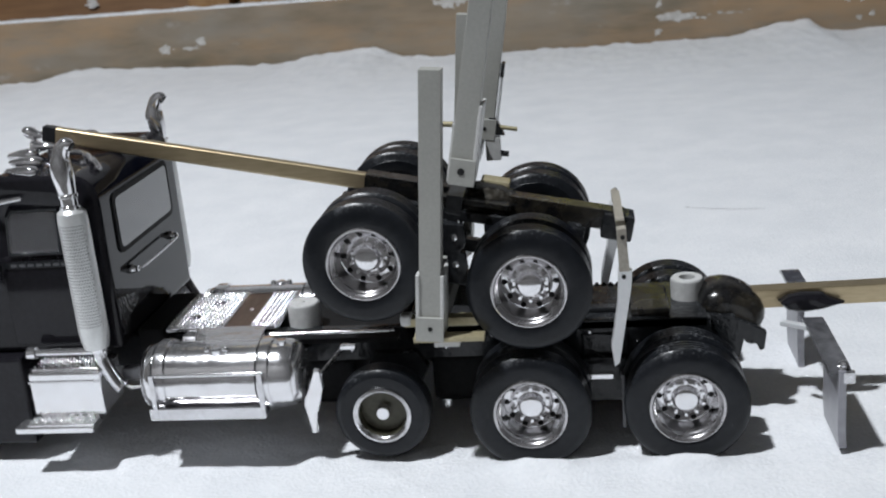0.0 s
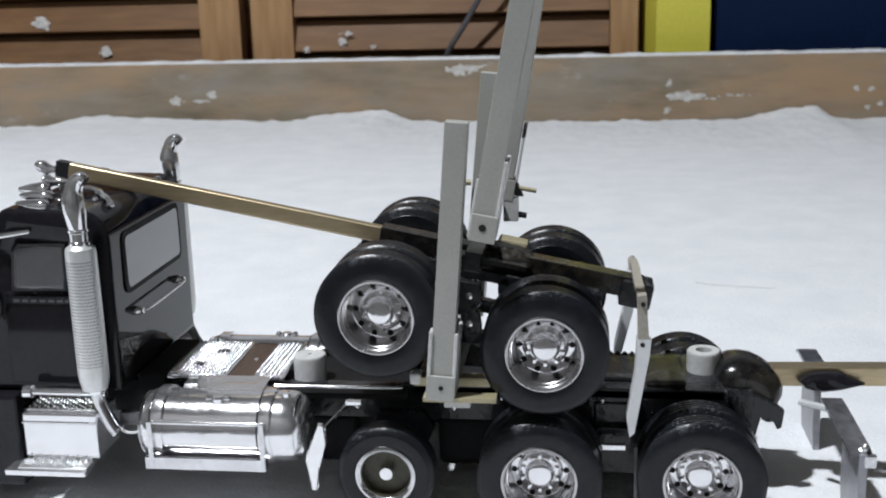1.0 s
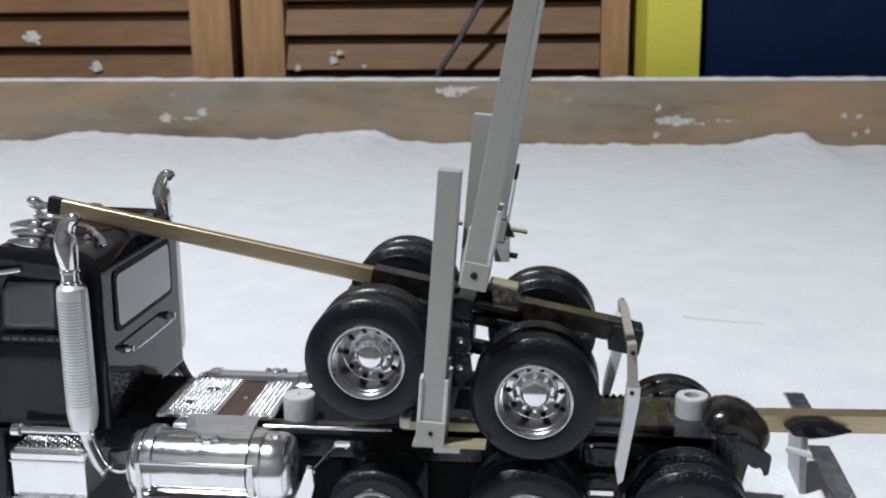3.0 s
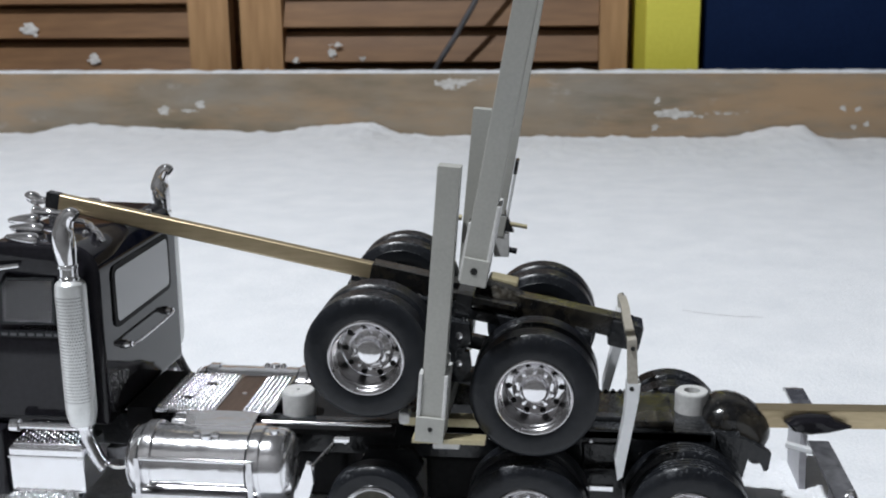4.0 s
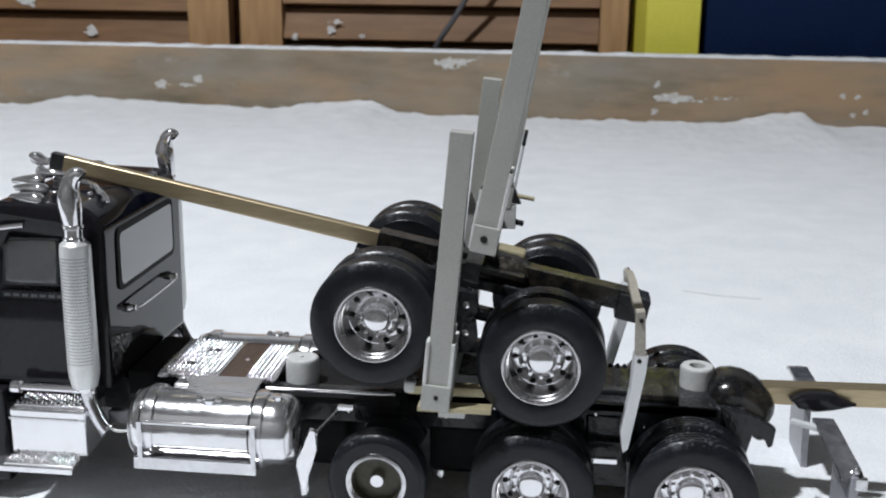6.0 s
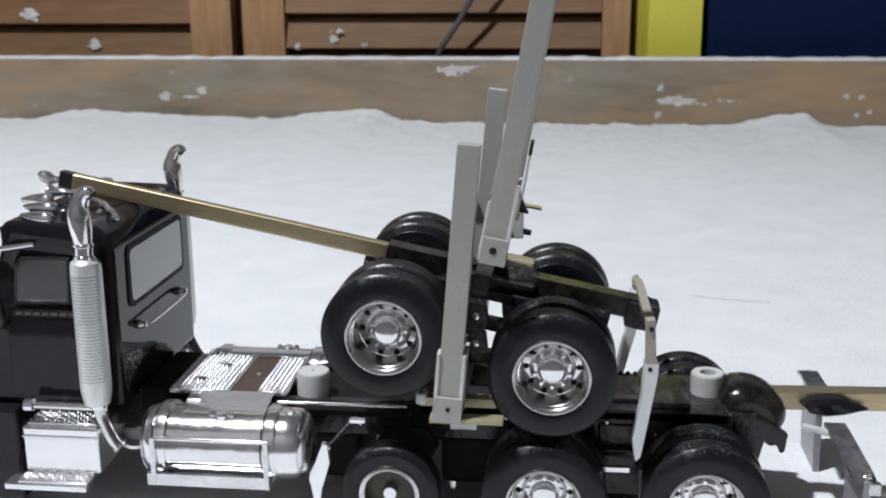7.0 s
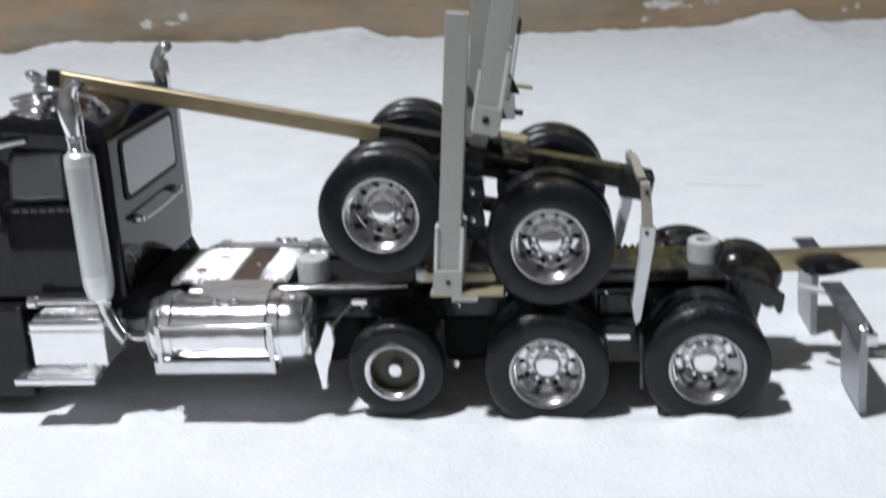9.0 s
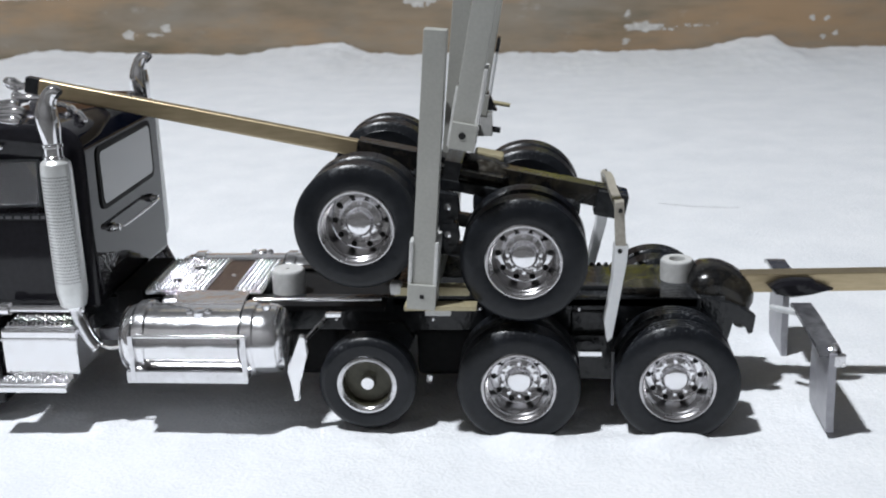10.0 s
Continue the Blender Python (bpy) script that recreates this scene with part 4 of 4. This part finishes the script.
for side, low, lift in ((-1, 7.5, 0.0), (1, 4.5, 2.2)):
    b = B(); strip(b, smooth_path([(100.6, side * 9, 38.6 + lift), (101.0, side * 18, 38.2 + lift), (101.4, side * 34, 37.2 + lift), (102.0, side * 44, 36.0 + lift), (102.2, side * 47.8, 34.6 + lift)], 5), 3.6, 0.7)
    arm = part("flap_arm", b, M_SMOKE, truck, "smoky grey flat mudflap arm")
    if side < 0:
        b = B(); lathe(b, [(1.9, 0), (1.9, 1.2), (1.2, 1.5), (1.2, 3.0), (0.6, 3.4), (0, 3.5)], 6, (0, 0, 0), "z")
        bmesh.ops.rotate(b, cent=(0, 0, 0), matrix=Matrix.Rotation(radians(35 * -side), 3, "X"), verts=b.verts)
        bmesh.ops.translate(b, vec=(103.4, side * 45.6, 35.8), verts=b.verts); part("bolt", b, M_CHROME, arm)
        b = B(); box(b, 103.0, 107.0, min(side * 48.6, side * 46.4), max(side * 48.6, side * 46.4), 31.0, 35.4, 0.6); part("bolt_block", b, M_CHROME_SOFT, arm)
    b = B(); prism(b, [(101.6, 35.6 + lift), (104.2, 35.6 + lift), (104.4, 14), (104.9, low), (102.3, low), (101.8, 14)], min(side * 48.5, side * 24), max(side * 48.5, side * 24), 0.4)
    part("mudflap", b, M_FLAPGREY, truck, "thick smooth grey plastic mudflap")

# chrome blade ahead of the raised wheels
for side in (-1, 1):
    b = B(); prism(b, [(-74.8, 40.5), (-72.8, 40), (-72.2, 33), (-74, 27.5), (-75.6, 24), (-75.8, 16.4), (-78, 16.2), (-78.2, 23), (-79.6, 26.5), (-79.2, 29.5), (-76.5, 34)], min(side * 47, side * 44.6), max(side * 47, side * 44.6), 0.4)
    bl = part("fender_bracket", b, M_CHROME, truck, "small chrome fender bracket")
    b = B(); cyl(b, (-73, side * 45, 38), (-66, side * 20, 42), 0.8, seg=10); part("rod", b, M_CHROME_SOFT, bl)


# stake bunks
def stake(parent, x0, z0, x1, z1, y, w=7.2, d=6.4, sleeve=22.0, hole=0.8, lip=1.1, front=None, label="grey square log stake"):
    """A leaning square stake in a pocket; (x0, z0) foot, (x1, z1) head."""
    d2 = Vector((x1 - x0, 0, z1 - z0))
    ang = math.atan2(d2.x, d2.z)
    turn = Matrix.Translation((x0, y, z0)) @ Matrix.Rotation(ang, 4, "Y")
    b = B(); box(b, -w / 2, w / 2, -d / 2, d / 2, 0, d2.length, 0.35, 2, turn); s = part("stake", b, M_GREY, parent, label)
    b = B()
    box(b, -w / 2 - lip, -w / 2 + 0.1, -d / 2 - (0.6 if lip > 1 else -1.0), d / 2 + 3.6, -1.0, front or sleeve, 0.2, 1, turn)
    box(b, w / 2 - 0.1, w / 2 + 1.1, -d / 2 - 0.6, d / 2 + 7.0, -1.0, sleeve, 0.2, 1, turn)
    part("stake_pocket", b, M_WHITEPL, s, "pale plastic stake pocket")
    b = B(); box(b, -w / 2 - (lip if lip > 1 else 0.0), w / 2 + 1.1, -d / 2 - 1.0, -d / 2 + 0.05, -1.2, 7.4, 0.2, 1, turn); part("pocket_plate", b, M_GREY, s)
    b = B()
    p0, p1 = turn @ Vector((0.2, -d / 2 - 1.2, 3.4)), turn @ Vector((0.2, -d / 2 - 0.8, 3.4))
    cyl(b, p0, p1, hole, seg=14); part("pin_hole", b, M_HOLE, s)
    return s


stake(truck, -31.6, 54.0, -24.3, 143.2, -50)
stake(truck, -31.6, 54.0, -22.4, 149.2, 50)
b = B(); box(b, -35, -27, -47, 47, 53.6, 60, 0.5); part("bunk_beam", b, M_GREY, truck, "grey bunk beam")
for side in (-1, 1):
    b = B(); box(b, -37.3, -13.4, min(side * 48, side * 53.5), max(side * 48, side * 53.5), 52.2, 53.8, 0.2); part("bunk_strip", b, M_BRASSPL, truck, "brass bunk strip")
    b = B(); box(b, -42, -16.5 if side < 0 else -27, min(side * 36, side * 41), max(side * 36, side * 41), 53.0, 56.0, 0.2); part("bunk_strip", b, M_BRASSPL, truck, "brass bunk strip")
    b = B(); box(b, -30.6, -22 if side < 0 else -27, min(side * 47, side * 52), max(side * 47, side * 52), 49.8, 52.3, 0.3); part("bunk_foot", b, M_WHITEPL, truck)
b = B(); box(b, -43.6, -39.6, -41.5, -36.5, 53.2, 57.6, 1.4, 3); part("bunk_end", b, M_WHITEPL, truck, "bare white plastic bunk end")
b = B(); box(b, -40, -16, -20, 20, 45, 53, 0.6); part("bunk_base", b, M_FRAME, truck)

# ---- pole trailer carried on the truck ----
SL = -11.6  # tilt
trailer = tagged(base("toy_pole_trailer", -25, 0, 52), "black two-axle model pole trailer carried on the truck, grey stakes raised", "toy trailer")
# along the tilted line: s is the distance back from the pole's tip, h the height over its underside
P0 = Vector((-181.0, 0, 117.7))
TILT = Matrix.Translation(P0) @ Matrix.Rotation(radians(-SL), 4, "Y")


def tbox(b, s0, s1, y0, y1, h0, h1, bevel=0.4):
    box(b, s0, s1, y0, y1, h0, h1, bevel, 2, TILT)


b = B(); box(b, 4, 132, -2.0, 2.0, 0, 6.1, 0.9, 4, TILT); pole = part("pole", b, M_BRASS, trailer, "brass square pole")
b = B(); tbox(b, -0.5, 5.0, -2.05, 2.05, 0.2, 6.15, 0.5); part("pole_cap", b, M_FRAME, pole)
b = B(); pipe(b, smooth_path([tuple(TILT @ Vector(q)) for q in ((0.5, 0, 2.8), (-2.4, 0, 2.0), (-5.0, 0, 2.0), (-7.4, 0, 2.8), (-8.6, 0, 4.0))], 4), [1.8, 1.7, 1.5, 1.4, 1.5, 1.7, 1.9, 2.1, 2.3, 2.4, 2.4, 2.3, 2.2, 2.0, 1.7, 1.2, 0.5], 16)
part("hitch_eye", b, M_CHROME, pole, "chrome hitch eye")
b = B(); k = TILT @ Vector((38, 0.6, 6.0)); lathe(b, [(1.3, k.z - 0.4), (1.1, k.z + 1.2), (0, k.z + 1.6)], 12, (k.x, k.y, 0), "z"); part("pole_pin", b, M_CHROME_SOFT, pole)
b = B(); tbox(b, 124, 220, -4.2, 4.2, -0.8, 6.6, 0.4); part("reach_sleeve", b, M_OLIVE, trailer, "black sleeve with worn brass edges")
for side in (-1, 1):
    b = B(); tbox(b, 118, 206, side * 12 - 2, side * 12 + 2, -2.6, 1.0, 0.4); part("trailer_rail", b, M_FRAME, trailer)
    b = B(); tbox(b, 132, 192, side * 19 - 2.5, side * 19 + 2.5, -24.0, -19.0, 0.6); part("walking_beam", b, M_FRAME, trailer)
    b = B(); tbox(b, 150, 161, side * 16 - 3, side * 16 + 4, -15, -3, 0.8); part("beam_hanger", b, M_FRAME, trailer)
for q in (121, 146, 186, 200):
    b = B(); tbox(b, q, q + 5, -9.8, 9.8, -4.6, 0.4, 0.4); part("trailer_crossmember", b, M_FRAME, trailer)
b = B(); tbox(b, 153, 160, -20, 20, -13, -5, 0.8); part("pivot_block", b, M_FRAME, trailer)
for hx, hz in ((-52.6, 79.2), (2.0, 67.5)):
    b = B(); cyl(b, (hx, -40, hz), (hx, 40, hz), 3.0, seg=16); part("axle", b, M_FRAME, trailer)
    for side in (-1, 1):
        wheel(trailer, hx, 49.5 * side, hz, side)
# trailer bunk and stakes
b = B(); tbox(b, 158, 163.5, -46, 46, 9.0, 15.5, 0.5); part("bunk_beam", b, M_FRAME, trailer)
b = B(); tbox(b, 152, 178, -13, -7, 3.4, 5.2, 0.2); part("bunk_strip", b, M_OLIVE, trailer)
b = B(); tbox(b, 166, 177.0, 3, 12, 6.6, 9.4, 1.3); part("bunk_strip", b, M_BRASSPL, trailer)
b = B(); bmesh.ops.create_uvsphere(b, u_segments=24, v_segments=14, radius=1.0, matrix=TILT @ Matrix.Translation((169, 1, 3.2)) @ Matrix.Diagonal((13.5, 9.5, 5.6, 1)))
for v in b.verts:
    v.co += 0.5 * noise.noise_vector(v.co / 5)
part("bunk_saddle", b, M_OLIVE, trailer, "rounded worn black saddle casting")
stake(trailer, -17.6, 107.2, -0.7, 196.0, -50, sleeve=25, hole=1.15, lip=0.7, front=18)
stake(trailer, -18.2, 101.0, -2.2, 193.0, 46, sleeve=7)
lean = Matrix.Translation((-12.7, 46, 105.5)) @ Matrix.Rotation(radians(10), 4, "Y")
b = B(); box(b, -0.5, 0.5, -3, 3, 0, 19, 0.2, 1, lean); latch = part("stake_latch", b, M_WHITEFLAP, trailer, "thin white latch strip")
b = B(); box(b, -0.7, 0.7, -3.2, 3.2, 19, 24.5, 0.2, 1, lean); part("latch_end", b, M_FRAME, latch)
b = B(); prism(b, [(-15.5, 108.5), (-12.6, 108), (-9.6, 101), (-14.8, 101.6)], 42, 46, 0.3); part("latch_bracket", b, M_FRAME, latch)
b = B(); cyl(b, (-16, 44, 105), (-4.5, 44, 103), 0.9, seg=12); part("stake_pin", b, M_BRASSPL, trailer)
b = B(); cyl(b, (-14, 44, 94), (-8.5, 44, 93), 1.2, seg=12); part("stake_pin", b, M_FRAME, trailer)
b = B(); cyl(b, (-35.5, 45, 106.6), (-30.5, 45, 106.2), 1.2, seg=12); part("stake_pin", b, M_BRASSPL, trailer)
b = B(); box(b, -17.6, -11.6, 42, 46, 91.0, 100.5, 0.4); part("stake_foot", b, M_WHITEPL, trailer, "pale plastic stake foot")
for bx, bz in ((-24.4, 79.0), (-24.6, 69.0)):
    b = B(); prism(b, [(bx - 3, bz + 6), (bx + 3.4, bz + 5), (bx + 4.2, bz - 1), (bx + 1, bz - 6), (bx - 3.6, bz - 5)], -25, -21.5, 0.5); hb = part("suspension_bracket", b, M_FRAME, trailer)
    b = B(); lathe(b, [(1.2, -24.9), (1.1, -25.8), (0, -26.0)], 12, (bx, 0, bz + 1)); part("bolt", b, M_CHROME, hb)
# tail bracket with flaps
b = B(); tbox(b, 212.2, 223.6, -7, 6, -3.5, 6.0, 1.2); cyl(b, tuple(TILT @ Vector((214, -6.5, 1.0))), tuple(TILT @ Vector((214, -9, 1.0))), 1.6, seg=14); cyl(b, tuple(TILT @ Vector((221, -6.5, 3.5))), tuple(TILT @ Vector((221, -8.4, 3.5))), 1.2, seg=14); part("tail_block", b, M_FRAME, trailer)
b = B(); strip(b, smooth_path([(33.2, -41.5, 83.6), (33.2, -26, 82.4), (33.0, -8, 81.4), (33.0, 8, 81.0), (33.0, 26, 78.6), (33.2, 39.5, 76.0)], 4), 1.5, 0.9)
box(b, 31.9, 33.6, 38.8, 44, 73.4, 76.8, 0.5); bar = part("flap_bar", b, M_TANPL, trailer, "tan plastic flap bar")
for side in (-1, 1):
    b = B(); prism(b, [(31.4, 86 if side < 0 else 76), (34.4, 86.4 if side < 0 else 76), (35.4, 70), (31.9, 70)], min(side * 44, side * 40), max(side * 44, side * 40), 0.3); part("flap_hanger", b, M_TANPL, bar)
    b = B()
    for hz in ((83.4, 69.8) if side < 0 else (76.0, 71.0)):
        cyl(b, (33.3, side * 44.6, hz), (33.3, side * 43.9, hz), 0.75, seg=12)
    part("bolt_holes", b, M_HOLE, bar)
    b = B(); prism(b, [(31.8, 72), (36.2, 71.6), (35.6, 66), (31.0, 41), (29.3, 39.6), (28.4, 46), (31.0, 60)] if side < 0 else [(31, 72), (35.4, 71.4), (33.5, 57), (28.5, 37), (26.2, 36), (26.4, 41), (29.5, 56)], min(side * 44, side * 34), max(side * 44, side * 34), 0.2)
    if side < 0:
        bmesh.ops.rotate(b, cent=(33, -44, 71.5), matrix=Matrix.Rotation(radians(-11), 3, "X"), verts=b.verts)
    part("mudflap", b, M_WHITEFLAP, bar, "pale grey plastic mudflap")

# ---- thread on the snow ----
THREAD = [(x, y, snow_height(x, y) + 0.35) for x, y in ((78.8, 262), (89.8, 257.5), (105.6, 253.4), (123.7, 251.8))]
b = B(); pipe(b, smooth_path(THREAD, 5), 0.09, 6)
tagged(part("thread", b, M_DARKTHREAD), "fine dark thread lying on the snow", "thread")

# ---- ceiling lamp ----
lamp = tagged(base("ceiling_lamp", LAMP.x * 1000, LAMP.y * 1000, RZ1), "unseen ceiling lamp with an added dark shade over the snow", "lamp")
b = B(); cyl(b, (LAMP.x * 1000, LAMP.y * 1000, LAMP.z * 1000 + 80), (LAMP.x * 1000, LAMP.y * 1000, RZ1), 6, seg=12); part("stem", b, M_CHROME_SOFT, lamp)
b = B(); lathe(b, [(10, 82), (22, 80), (22, 60), (18, 57)], 24, (LAMP.x * 1000, LAMP.y * 1000, LAMP.z * 1000), "z"); part("socket", b, M_CEIL, lamp)
# added shade, unseen: keeps lamp light off the ceiling so shadows stay deep
b = B(); lathe(b, [(22, 84), (30, 86), (70, 62), (118, 2), (120, -14), (117, -14), (115, 1), (68, 58), (30, 81), (22, 80)], 40, (LAMP.x * 1000, LAMP.y * 1000, LAMP.z * 1000), "z"); part("shade", b, M_MATT, lamp, "added dark metal shade blocking the lamp's upward light")
